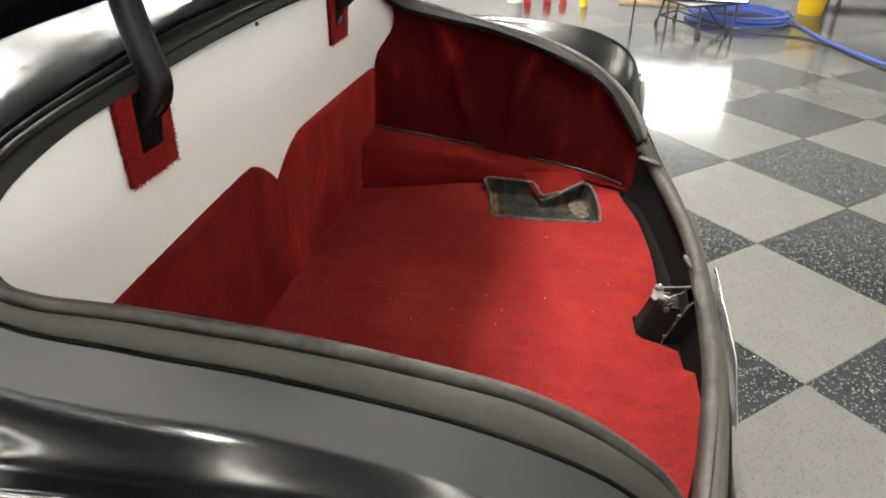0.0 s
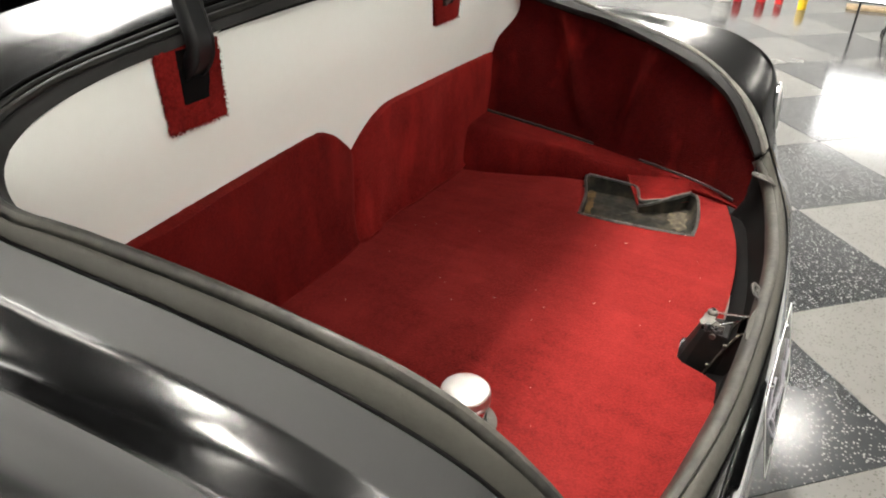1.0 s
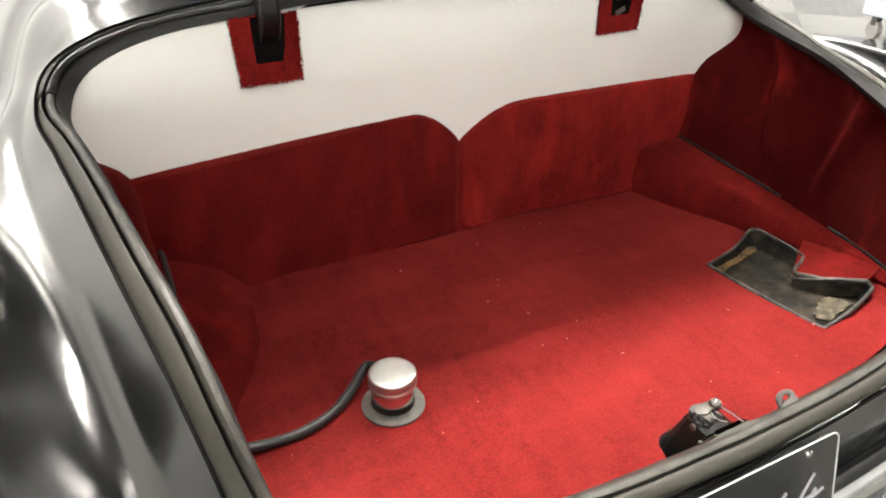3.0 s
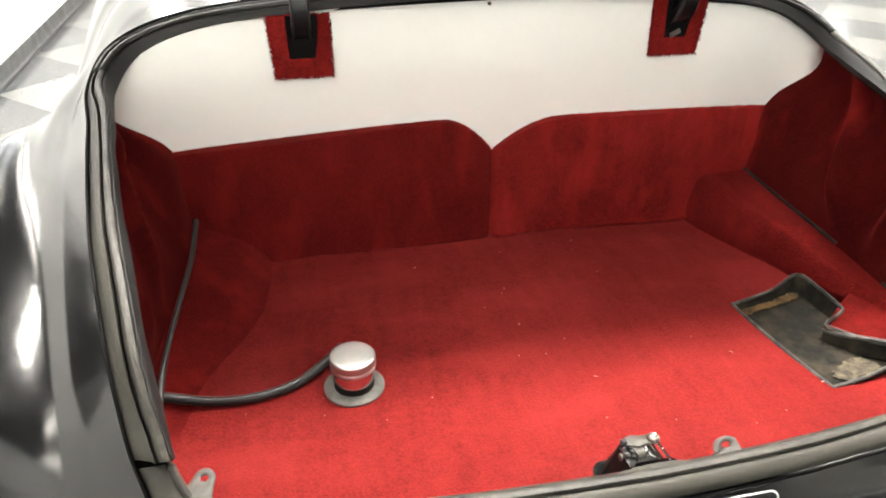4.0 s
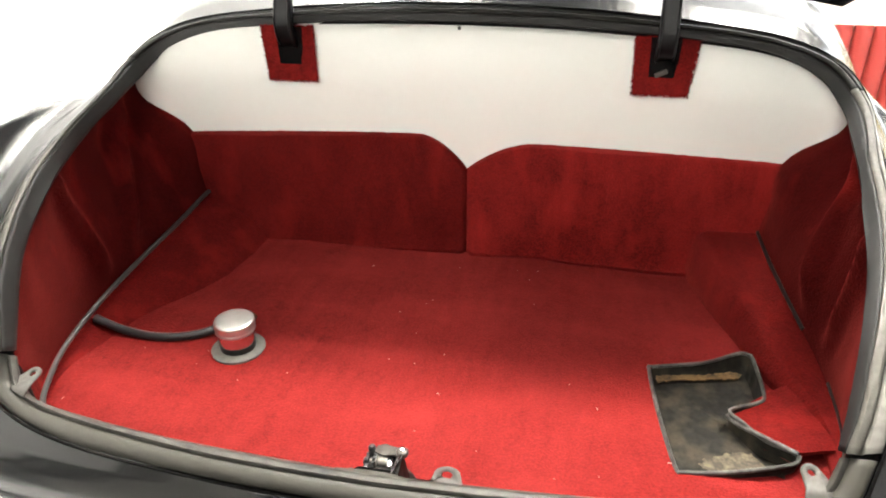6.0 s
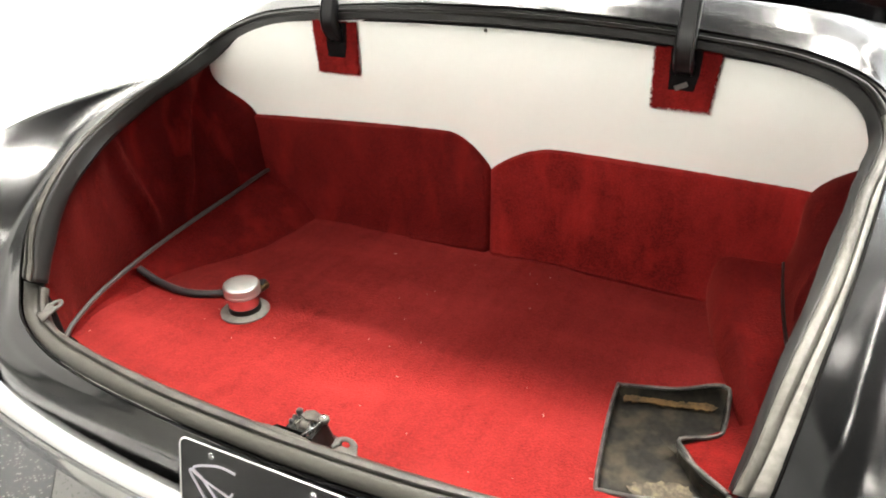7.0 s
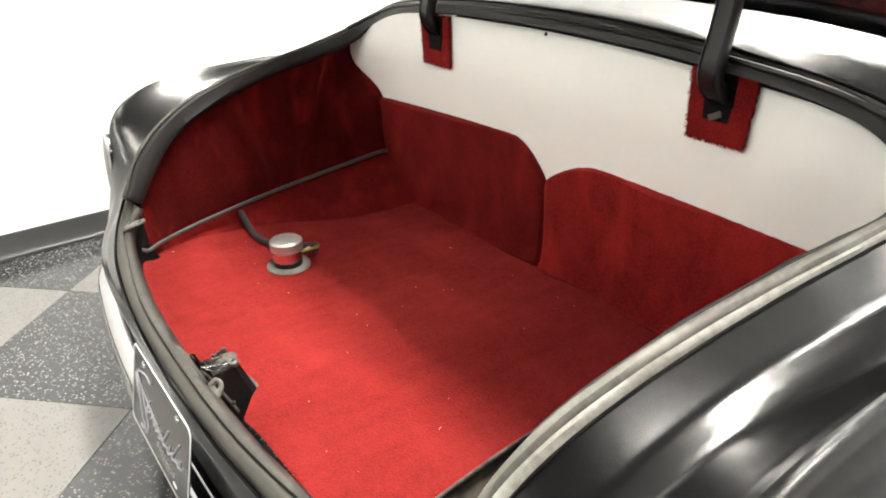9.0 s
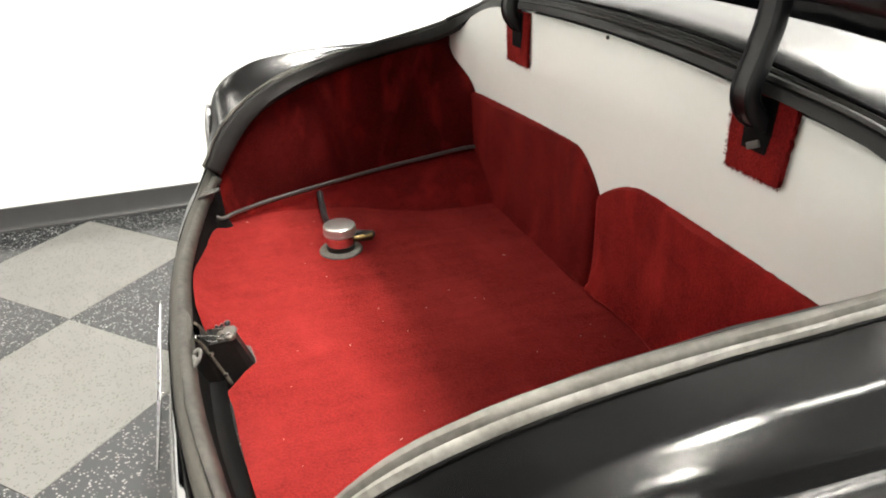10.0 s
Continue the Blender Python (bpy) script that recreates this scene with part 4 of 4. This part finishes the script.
def eyelet(x, y, z, turn, lean=0.0, size=1.0, skew=0.0, tall=1.0):
    """A steel tab with a hole, standing on the lip."""
    out, hole = [], []
    for k in range(25):
        a = math.pi * k / 24
        out.append((.0155 * math.cos(a), .030 + .0155 * math.sin(a)))
    out += [(-.022, .008), (-.036 - skew, -.012), (.030, -.012), (.020, .008)]
    bm = bmesh.new()
    n = len(out)
    ring = []
    for k in range(n):
        a = math.atan2(out[k][1] - .030, out[k][0])
        ring.append((.0065 * math.cos(a), .030 + .0065 * math.sin(a)))
    rows = [[Vector((px * size, 0, pz * size * tall)) for px, pz in out], [Vector((px * size, 0, pz * size * tall)) for px, pz in ring]]
    bm = sheet(rows, closed=True)
    ob = part("lid_tab", bm, M_STEEL, car, "bare steel tab with a hole", thick=0.004)
    ob.matrix_basis = pose(x, y, z, lean, 0, turn)
    return ob


eyelet(.112, -.014, .572, 4, -44, 1.25, .030, .62)
eyelet(-.624, .056, .601, -22, -74, .92)
eyelet(.624, .056, .601, 22, -74, .92)

# Latch on its flared bracket behind the lip.
top_ring = [(-.026, .020), (-.025, .062), (-.018, .071), (.024, .073), (.031, .064), (.033, .020)]
low_ring = [(-.036, .020), (-.035, .084), (-.026, .099), (.020, .103), (.034, .090), (.040, .020)]
rows = [[Vector((.004 + (x - .004) * f, .042 + (y - .042) * f, z)) for x, y in ring] for ring, z, f in ((top_ring, .550, .82), (top_ring, .554, .96), (top_ring, .550, 1.0), (low_ring, .470, 1.0), (low_ring, .440, 1.05))]
bm = sheet(rows, closed=True, flip=True)
bm.verts.ensure_lookup_table()
bm.faces.new(bm.verts[:6])
bmesh.ops.recalc_face_normals(bm, faces=bm.faces)
latch = part("boot_latch", bm, M_GUARD, car, "black steel latch housing reaching down through the carpet", edge=20)
foot_ring = [(-.038, -.016), (-.036, .030), (-.030, .046), (.036, .048), (.044, .032), (.046, -.016)]
neck_ring = [(-.032, -.016), (-.030, .004), (-.024, .010), (.030, .010), (.037, .004), (.040, -.016)]
bm = sheet([[Vector((x, y, z)) for x, y in ring] for ring, z in ((neck_ring, .574), (neck_ring, .562), (foot_ring, .470), (foot_ring, .440))], closed=True, flip=True)
bmesh.ops.recalc_face_normals(bm, faces=bm.faces)
part("lip_bracket", bm, M_GUARD, latch, "black bracket between the lip and the housing", edge=20)
part("lip_plate", slab(ragged([(-.060, -.010), (.058, -.010), (.054, -.005), (.034, -.001), (.006, .001), (-.030, .000), (-.052, -.004)], .0016, .005), .003, Matrix.Translation((0, -.004, .5800)) @ Matrix.Rotation(-.10, 4, "X")), M_DUSTY, latch, "dusty steel plate on the lip")
for line in ([(-.028, .000, .574), (-.027, .009, .562), (-.030, .030, .514), (-.034, .048, .466)], [(.034, .000, .574), (.033, .009, .562), (.038, .030, .514), (.043, .050, .466)]):
    part("guard_flange", tube(smooth_line(line, 5), .0046, 8, True, .5), M_GREASE, latch, "dusty folded edge of the bracket")
for x, y, z in ((-.033, .022, .542), (-.038, .042, .494), (.041, .024, .540), (.047, .043, .492)):
    part("rivet", lathe([(.004, -.002), (.004, .002), (.002, .0035)], 10, (x, y, z)), M_GREASE, latch)


def toothed(r, depth, teeth, width, x, y, z):
    """A toothed disc of that width on an axis along x."""
    pts = []
    for k in range(teeth * 4):
        q = r if k % 4 in (0, 1) else r - depth
        a = 2 * math.pi * k / (teeth * 4)
        pts.append((q * math.cos(a), q * math.sin(a)))
    return slab(pts, width, Matrix.Translation((x, y, z)) @ Matrix.Rotation(math.pi / 2, 4, "Y"), .0006)


part("ratchet", toothed(.0150, .0050, 7, .005, -.024, .046, .549), M_BLACKM, latch, "toothed black catch wheel")
part("ratchet", toothed(.0125, .0035, 9, .005, -.013, .048, .55), M_BLACKM, latch, "toothed black catch wheel")
part("pivot", tube([(-.028, .047, .549), (.014, .047, .549)], .0055, 14), M_LATCH, latch, "greasy pivot")
drum = part("drum", tube([(-.006, .047, .549), (.010, .047, .549)], .0098, 16), M_LATCH, latch, "worn steel drum")
part("nut", tube([(.010, .047, .549), (.017, .047, .549)], .0072, 6), M_CHROME, drum)
pin = part("pin", tube([(-.018, .060, .537), (-.018, .060, .562)], .0042, 12), M_BLACKM, latch, "upright black pin")
part("head", lathe([(.0042, .560), (.0062, .562), (.0062, .566), (.0040, .569)], 12, (-.018, .060, 0)), M_BLACKM, pin)
part("catch_plate", slab([(-.010, -.006), (-.008, .010), (.004, .015), (.016, .011), (.032, .010), (.041, .004), (.042, -.005), (.035, -.011), (.022, -.009), (.006, -.013)], .003, Matrix.Translation((-.004, .062, .558)) @ Matrix.Rotation(-.12, 4, "X"), .0007), M_LATCH, latch, "worn steel catch plate")
part("side_plate", slab([(-.016, -.022), (.014, -.022), (.016, .012), (-.010, .016)], .0025, Matrix.Translation((-.008, .054, .548)) @ Matrix.Rotation(math.pi / 2, 4, "Y"), .0005), M_LATCH, latch)
part("side_plate", slab([(-.012, -.018), (.016, -.018), (.016, .014), (-.008, .014)], .0025, Matrix.Translation((.022, .056, .547)) @ Matrix.Rotation(math.pi / 2, 4, "Y"), .0005), M_LATCH, latch)
knob = part("knob", lathe([(.0088, .559), (.0096, .561), (.0096, .565), (.0076, .5675), (.0050, .568)], 20, (.030, .060, 0)), M_LATCH, latch, "round steel knob")
part("nut", lathe([(.0042, .5675), (.0042, .571), (.002, .572)], 6, (.030, .060, 0)), M_CHROME, knob)
coil = []
for k in range(97):
    f = k / 96
    a = f * 16 * 2 * math.pi
    coil.append(Vector((.031, .056, .564)).lerp(Vector((.027, .002, .576)), f) + Vector((.0019 * math.cos(a), 0, .0019 * math.sin(a))))
part("spring", tube(coil, .0007, 5), M_CHROME, latch, "bright coil spring")
part("wire", tube(smooth_line([(.014, .052, .558), (.018, .040, .552), (.024, .026, .556), (.020, .012, .566)], 5), .0011, 6), M_CHROME, latch, "bent bright wire")

# Number plate, bumper and lamps.
def rounded(w, h, r, n=6):
    pts = []
    for cx, cy, a0 in ((w - r, h - r, 0), (-w + r, h - r, 90), (-w + r, -h + r, 180), (w - r, -h + r, 270)):
        for k in range(n + 1):
            a = radians(a0 + 90 * k / n)
            pts.append((cx + r * math.cos(a), cy + r * math.sin(a)))
    return pts


plate = part("number_plate", slab(rounded(.166, .084, .017), .002), M_PLATE, car, "black dealer plate with a silver script mark")
plate.matrix_basis = pose(-.003, -.0785, .4755, 77.5, 0, 0)
edge = [Vector((x, y, .002)) for x, y in rounded(.1645, .0825, .016)]
part("border", tube(edge + edge[:1], .0014, 6, False), M_WHITEPL, plate, "white border line")
for px in (-.098, .098):
    part("plate_screw", lathe([(.006, .002), (.006, .004), (.004, .006)], 14, (px, .067, 0)), M_CHROME, plate)
    part("slot", slab(rounded(.010, .0035, .0034), .001, Matrix.Translation((px, -.067, .0016))), M_WHITEPL, plate, "pale bolt slot", soft=False)
script = [[(-.118, .020), (-.135, .034), (-.085, .052), (-.05, .050)], [(-.118, .020), (-.07, -.030), (-.058, -.052), (-.075, -.058), (-.135, .012), (-.14, .028), (-.11, .016), (.03, -.022)],
          [(-.055, .012), (-.075, -.020), (-.05, -.008)], [(-.045, -.018), (-.03, -.006), (-.022, -.020), (-.005, -.008), (-.012, -.024), (.012, -.014), (.006, -.028), (.03, -.018)],
          [(.055, .016), (.03, -.022), (.05, -.020)], [(.055, -.024), (.066, -.008), (.060, -.026), (.078, -.014)], [(.115, .026), (.08, -.020), (.10, -.016), (.118, -.012), (.12, -.004), (.112, -.018), (.138, -.010)]]
strokes = [tube(smooth_line([(x, y, .003) for x, y in st], 6), .0021, 6) for st in script]
part("script_mark", joined(*strokes), M_LETTER, plate, "silver script strokes")
part("small_bars", joined(*[block((.007, .009, .001), (.0 + .013 * k, -.047 - .0006 * k, .0026)) for k in range(8)]), M_LETTER, plate, "row of small light bars")

BUMP = smooth_line([(.93, .21, .425), (.912, .095, .425), (.845, .030, .420), (.72, .000, .412), (.50, -.027, .402), (.25, -.042, .394), (0, -.047, .391)], 8)
bl = [Vector(p) for p in BUMP] + [mirrored(p) for p in BUMP[-2::-1]]
rows = []
for i, p in enumerate(bl):
    d = (bl[min(i + 1, len(bl) - 1)] - bl[max(i - 1, 0)]).normalized()
    o = Vector((d.y, -d.x, 0))
    if o.y > 0 and abs(p.x) < .8:
        o.negate()
    if p.x * o.x < 0 and abs(p.x) > .5:
        o.negate()
    rows.append([p + o * a + Vector((0, 0, b)) for a, b in ((-.008, -.002), (0, .0), (.016, -.004), (.030, -.018), (.036, -.045), (.036, -.075), (.026, -.10), (.008, -.112), (0, -.112))])
part("bumper", sheet(rows), M_CHROME, car, "curved chrome rear bumper", thick=0.003)
for s in (-1, 1):
    part("bumper_iron", block((.03, .09, .05), (s * .55, .055, .33), .004), M_INNER, car, "black bumper bracket")
    lamp = part("tail_lamp", lathe([(.040, -.09), (.046, -.03), (.0495, 0), (.0500, .004), (.040, .005)], 40), M_PAINT, car, "oval pale tail lamp in a black pod")
    lamp.matrix_basis = pose(s * .918, .104, .660, 87, 0, s * 10) @ Matrix.Diagonal((1.0, 1.85, 1, 1))
    part("rim", lathe([(.0500, .003), (.0508, .005), (.0508, .009), (.0475, .012), (.0445, .012)], 40), M_LENS, lamp, "thin grey rim")
    part("lens", lathe([(.046, .010), (.045, .013), (.036, .016), (.022, .018), (.004, .019)], 36), M_LENS, lamp, "pale grey lamp face")
    wheel = part("rear_wheel", lathe([(.20, -.08), (.30, -.085), (.335, -.06), (.34, 0), (.335, .06), (.30, .085), (.20, .08)], 48), M_TYRE, car, "black tyre under the body")
    wheel.matrix_basis = pose(s * .78, 1.05, .34, 0, 90, 0)
    part("rim", lathe([(.05, -.04), (.20, -.07), (.205, 0), (.20, .07), (.05, .04)], 40), M_STEEL, wheel)


# Lint and crumbs on the carpet.
bits = bmesh.new()
rnd = random.Random(5)
for k in range(52):
    x, y = rnd.uniform(-.66, .62), rnd.uniform(.06, .80)
    if inside(x, y, TRAY) or rnd.random() > 1.1 - y:
        continue
    z = floor_height(x, y) + .0035
    a, n = rnd.uniform(0, 6.28), rnd.choice((1, 1, 1, 1, 3))
    w = rnd.uniform(.0004, .0008)
    pts = []
    for q in range(n + 1):
        pts.append(Vector((x, y, z)))
        x += .0022 * math.cos(a)
        y += .0022 * math.sin(a)
        a += rnd.uniform(-.7, .7)
    b = tube(pts, w, 5)
    tmp = bpy.data.meshes.new("tmp")
    b.to_mesh(tmp)
    b.free()
    bits.from_mesh(tmp)
    bpy.data.meshes.remove(tmp)
tagged(part("lint", bits, M_LINT, car, "pale lint and crumbs on the red carpet"), kind="stuff")


# ---- things in the showroom ----
door = thing("open_car_door", "open car door, red pleated vinyl below a cream top", "car door", "", (1.0, 2.53, 0))
door.rotation_euler.z = radians(-2)
part("shell", block((.70, .06, .82), (.35, .045, .61), .02), M_CREAM, door, "cream door shell")
for k in range(8):
    part("pleat", tube([(.12 + .076 * k, .010, .28), (.12 + .076 * k, .010, .725), (.12 + .076 * k, .014, .745)], .0375, 16, True), M_VINYL, door, "red vinyl pleat")
part("edge_seal", block((.03, .075, .84), (.735, .045, .61), .008), M_RUBBER, door, "black rubber edge")
part("edge_trim", block((.012, .012, .80), (.712, .008, .61), .004), M_CHROME, door, "bright edge trim")
part("sill_foot", block((.62, .05, .21), (.35, .05, .105), .01), M_PAINT, door, "black lower edge")

light = thing("floor_light", "bright white light panel on a black tube stand", "light panel", "", (5.1, -.25, 0))
part("diffuser", block((.04, .94, .56), (0, -.17, .55), .012), M_PANEL, light, "glowing white face")
part("back", block((.05, .99, .60), (.047, -.17, .55), .01), M_BLACKM, light, "black housing")
for y in (-.58, -.30, -.05, .22):
    part("leg", tube([(.05, y, .26), (.05 + .12 * (1 if y > 0 else -1) * .3, y, 0.0)], .009, 8), M_BLACKM, light)

coil = []
for k in range(260):
    a = k * 0.19
    r = .38 + .10 * noise.noise(Vector((k * .05, 0, 0))) + .05 * math.sin(k * .11)
    coil.append((5.78 + r * .9 * math.cos(a), -.98 + r * math.sin(a), .016 + .018 * abs(noise.noise(Vector((k * .09, 3, 0)))) + .00022 * k))
tail = [(6.2, -1.22, .06), (5.9, -1.34, .03), (5.65, -1.44, .014), (5.22, -1.52, .012), (4.89, -1.62, .012), (4.46, -1.80, .012), (4.0, -2.15, .012), (3.7, -2.7, .012)]
tagged(part("air_hose", tube(coil + smooth_line(tail, 8), .011, 8), M_BLUE), "coiled blue air hose on the tiled floor", "hose")

bucket = thing("yellow_bucket", "yellow plastic bucket standing on the floor", "bucket", "", (6.29, -1.67, 0))
part("shell", lathe([(.10, 0), (.11, .01), (.14, .33), (.148, .335), (.148, .35), (.135, .35), (.105, .02)], 32), M_YELLOW, bucket)

cart = thing("service_cart", "grey plastic service cart on casters with tools on top", "cart", "", (4.40, 2.385, 0))
part("lower_shelf", block((.38, .74, .11), (0, 0, .215), .02), M_CART, cart)
part("upper_shelf", block((.38, .74, .12), (0, 0, .82), .02), M_CART, cart)
for dx in (-.125, .125):
    for dy in (-.285, .285):
        part("post", block((.05, .05, .51), (dx, dy, .52), .01), M_CART, cart)
        c = part("caster", lathe([(.03, -.018), (.062, -.018), (.065, 0), (.062, .018), (.03, .018)], 24), M_WHEEL, cart)
        c.matrix_basis = pose(dx, dy, .065, 90, 0, 70)
        part("fork", block((.05, .05, .10), (dx, dy, .145), .006), M_STEEL, cart)

# Tools lying on the cart.
def tool_box(x, y, z, size, mat, label):
    box = tagged(thing("tool_case", label, "tool case", "", (x, y, z)), label, "tool case")
    part("body", block(size, (0, 0, size[2] / 2), .006), mat, box)
    part("handle", tube(smooth_line([(0, -size[1] * .25, size[2]), (0, -size[1] * .2, size[2] + .03), (0, size[1] * .2, size[2] + .03), (0, size[1] * .25, size[2])], 4), .006, 8), M_BLACKM, box)


tool_box(4.38, 2.22, .270, (.16, .24, .07), M_REDPL, "small red tool case lying on the cart")
tool_box(4.40, 2.56, .88, (.18, .28, .09), M_REDPL, "red tool case on top of the cart")
tool_box(4.40, 2.22, .88, (.14, .20, .06), M_WHITEPL, "white plastic case on top of the cart")

# Folding trestle on the floor beside the light.
trestle = thing("folding_stand", "low black steel folding stand on the tiles", "stand", "", (5.27, -.48, 0))
for ax, ay, bx, by in ((.11, .24, .06, .20), (-.34, -.07, -.28, -.05), (.35, .07, .30, .05), (-.16, -.30, -.12, -.26)):
    leg = part("leg", tube([(ax, ay, 0.0), (bx, by, .23)], .010, 10), M_BLACKM, trestle)
    part("foot_cap", lathe([(.013, 0), (.016, .002), (.016, .03), (.013, .034)], 12, (ax, ay, 0)), M_TYRE, leg)
for p, q in (((.09, .22, .08), (-.32, -.06, .08)), ((.33, .06, .08), (-.14, -.28, .06)), ((.09, .22, .08), (.33, .06, .08)), ((-.32, -.06, .10), (-.14, -.28, .05))):
    part("brace", tube([p, q], .008, 8), M_BLACKM, trestle)
part("top_bar", block((.50, .50, .02), (0, -.03, .235), .006, Matrix.Rotation(.6, 4, "Z")), M_BLACKM, trestle)


def can(x, y, r, h, mat, label, kind, neck=True):
    c = thing(kind, label, kind.replace("_", " "), "", (x, y, 0))
    prof = [(r * .94, 0), (r, .004), (r, h * .72), (r * .9, h * .78)]
    prof += [(r * .42, h * .88), (r * .40, h * .94)] if neck else [(r * .9, h * .80), (r * .85, h * .80)]
    part("body", lathe(prof, 28), mat, c)
    part("lid", lathe([(r * (.46 if neck else .93), h * (.92 if neck else .79)), (r * (.46 if neck else .93), h), (r * .3, h * 1.01)], 24), M_WHITEPL if mat is not M_WHITEPL else M_BLACKM, c)


can(5.93, 1.05, .075, .20, M_WHITEPL, "white plastic drum standing on the floor", "plastic_drum", False)
can(5.97, .93, .036, .15, M_REDPL, "red polish bottle standing on the floor", "bottle")
can(6.08, .75, .040, .16, M_REDPL, "red fluid can standing on the floor", "fluid_can")
can(6.07, .60, .034, .13, M_REDPL, "short red bottle standing on the floor", "bottle")
can(5.94, .40, .036, .15, M_YELLOW, "yellow polish bottle standing on the floor", "bottle")

plank = tagged(part("plank", block((.14, .66, .028), (6.28, -.26, .015), .003, Matrix.Rotation(.06, 4, "Z")), material("pale_pine", (.48, .36, .22), .6, vary=.4, scale=14.0)), "pale pine plank lying flat on the tiles", "plank")

tagged(part("power_cable", tube(smooth_line([(5.20, -.60, .20), (5.23, -.81, .008), (5.21, -1.14, .008), (5.17, -1.37, .008), (4.97, -1.55, .008), (4.67, -1.65, .008), (4.32, -1.77, .008), (3.9, -2.05, .008), (3.6, -2.6, .008)], 8), .007, 8), M_BLACKM), "black power cable lying on the tiled floor", "cable")

tub = thing("storage_tub", "grey plastic storage tub standing on the floor", "storage tub", "", (6.5, -1.34, 0))
part("body", sheet([[Vector((sx * w, sy * d, z)) for sx, sy in ((-1, -1), (1, -1), (1, 1), (-1, 1))] for w, d, z in ((.01, .01, .004), (.15, .17, .004), (.175, .20, .26), (.185, .21, .26), (.185, .21, .275), (.165, .19, .275), (.14, .16, .02), (.01, .01, .02))], closed=True), M_CART, tub, soft=False)
part("lid", block((.38, .43, .02), (0, 0, .285), .006), M_WHITEPL, tub, "white lid", soft=False)

jack = thing("floor_jack", "low orange-yellow floor jack on the tiles", "floor jack", "", (6.4, 2.6, 0))
part("frame", block((.22, .60, .09), (0, 0, .085), .02), M_YELLOW, jack)
part("lift_arm", block((.08, .40, .05), (0, .05, .155), .012, Matrix.Rotation(.15, 4, "X")), M_YELLOW, jack)
part("saddle", lathe([(.045, .18), (.05, .20), (.05, .21), (.03, .21)], 20, (0, .22, 0)), M_STEEL, jack)
for dx in (-.13, .13):
    for dy in (-.24, .24):
        w = part("wheel", lathe([(.02, -.02), (.045, -.02), (.045, .02), (.02, .02)], 20), M_WHEEL, jack)
        w.matrix_basis = pose(dx, dy, .045, 0, 90, 0)

rack = thing("shelf_rack", "grey steel rack standing against the far floor", "rack", "", (7.2, -2.6, 0))
for dx in (-.2, .2):
    for dy in (-.5, .5):
        part("post", block((.035, .035, 1.1), (dx, dy, .55), .003), M_STEEL, rack)
for z in (.12, .6, 1.08):
    part("shelf", block((.44, 1.06, .03), (0, 0, z), .003), M_STEEL, rack)

# Stand-in cabinet, added so the glossy far tiles reflect yellow.
cab = thing("yellow_reflector", "yellow steel cabinet, added for its reflection in the tiles", "cabinet", "", (4.6, 6.95, 0))
part("body", block((1.1, .5, 1.25), (0, 0, .70), .01), M_YELLOW, cab)
for dx in (-.27, .27):
    d = part("door", block((.52, .02, 1.15), (dx, -.262, .70), .006), M_YELLOW, cab)
    part("handle", block((.02, .025, .14), (dx - .19 * (1 if dx > 0 else -1), -.285, .75), .005), M_BLACKM, d)
part("plinth", block((1.05, .45, .08), (0, 0, .04), .004), M_BLACKM, cab)

driver = thing("screwdriver", "screwdriver with a red handle lying under the cart", "screwdriver", "", (4.35, 2.53, 0))
part("handle", tube([(.02, -.01, .016), (.10, -.045, .016)], .015, 12), M_REDPL, driver, "red plastic handle")
part("shaft", tube([(.02, -.01, .016), (-.09, .035, .010)], .005, 8), M_STEEL, driver, "steel shaft")


# ---- floor tiles, set diagonally to the car ----
TILE = 0.61
DIAG = TILE * math.sqrt(2)
OX, OY = 0.545, -0.462


def tile_mesh(mat):
    bm = block((TILE - .002, TILE - .002, .008), (0, 0, -.004), .0012)
    me = bpy.data.meshes.new("tile")
    bm.to_mesh(me)
    bm.free()
    me.materials.append(mat)
    return me


T_DARK, T_LIGHT = tile_mesh(M_DARKTILE), tile_mesh(M_LIGHTTILE)
far_tiles = {True: ([], []), False: ([], [])}
for i in range(-16, 24):
    for j in range(-24, 16):
        x = OX + (i + j + 1) * DIAG / 2
        y = OY + (i - j) * DIAG / 2
        if not (X0 + 0.1 < x < 7.4 and -2.9 < y < 5.6):
            if X0 - .2 < x < X1 and Y0 < y < Y1:
                vs, fs = far_tiles[(i + j) % 2 == 0]
                h, b = DIAG / 2 - .0015, len(vs)
                vs += [(x - h, y, 0), (x, y - h, 0), (x + h, y, 0), (x, y + h, 0), (x - h, y, -.008), (x, y - h, -.008), (x + h, y, -.008), (x, y + h, -.008)]
                fs += [(b, b + 1, b + 2, b + 3)] + [(b + k, b + 4 + k, b + 4 + (k + 1) % 4, b + (k + 1) % 4) for k in range(4)]
            continue
        t = new("tile", T_LIGHT if (i + j) % 2 == 0 else T_DARK)
        t.parent = floor
        t.location = (x, y, 0)
        t.rotation_euler.z = math.pi / 4 + math.pi / 2 * ((i * 7 + j * 3) % 4)

for pale, (vs, fs) in far_tiles.items():
    me = bpy.data.meshes.new("outer_tiles")
    me.from_pydata(vs, [], fs)
    me.materials.append(M_LIGHTTILE if pale else M_DARKTILE)
    ob = new("outer_tiles", me)
    ob.parent = floor
    tagged(ob, "pale vinyl tiles towards the walls" if pale else "charcoal vinyl tiles towards the walls", kind="stuff")
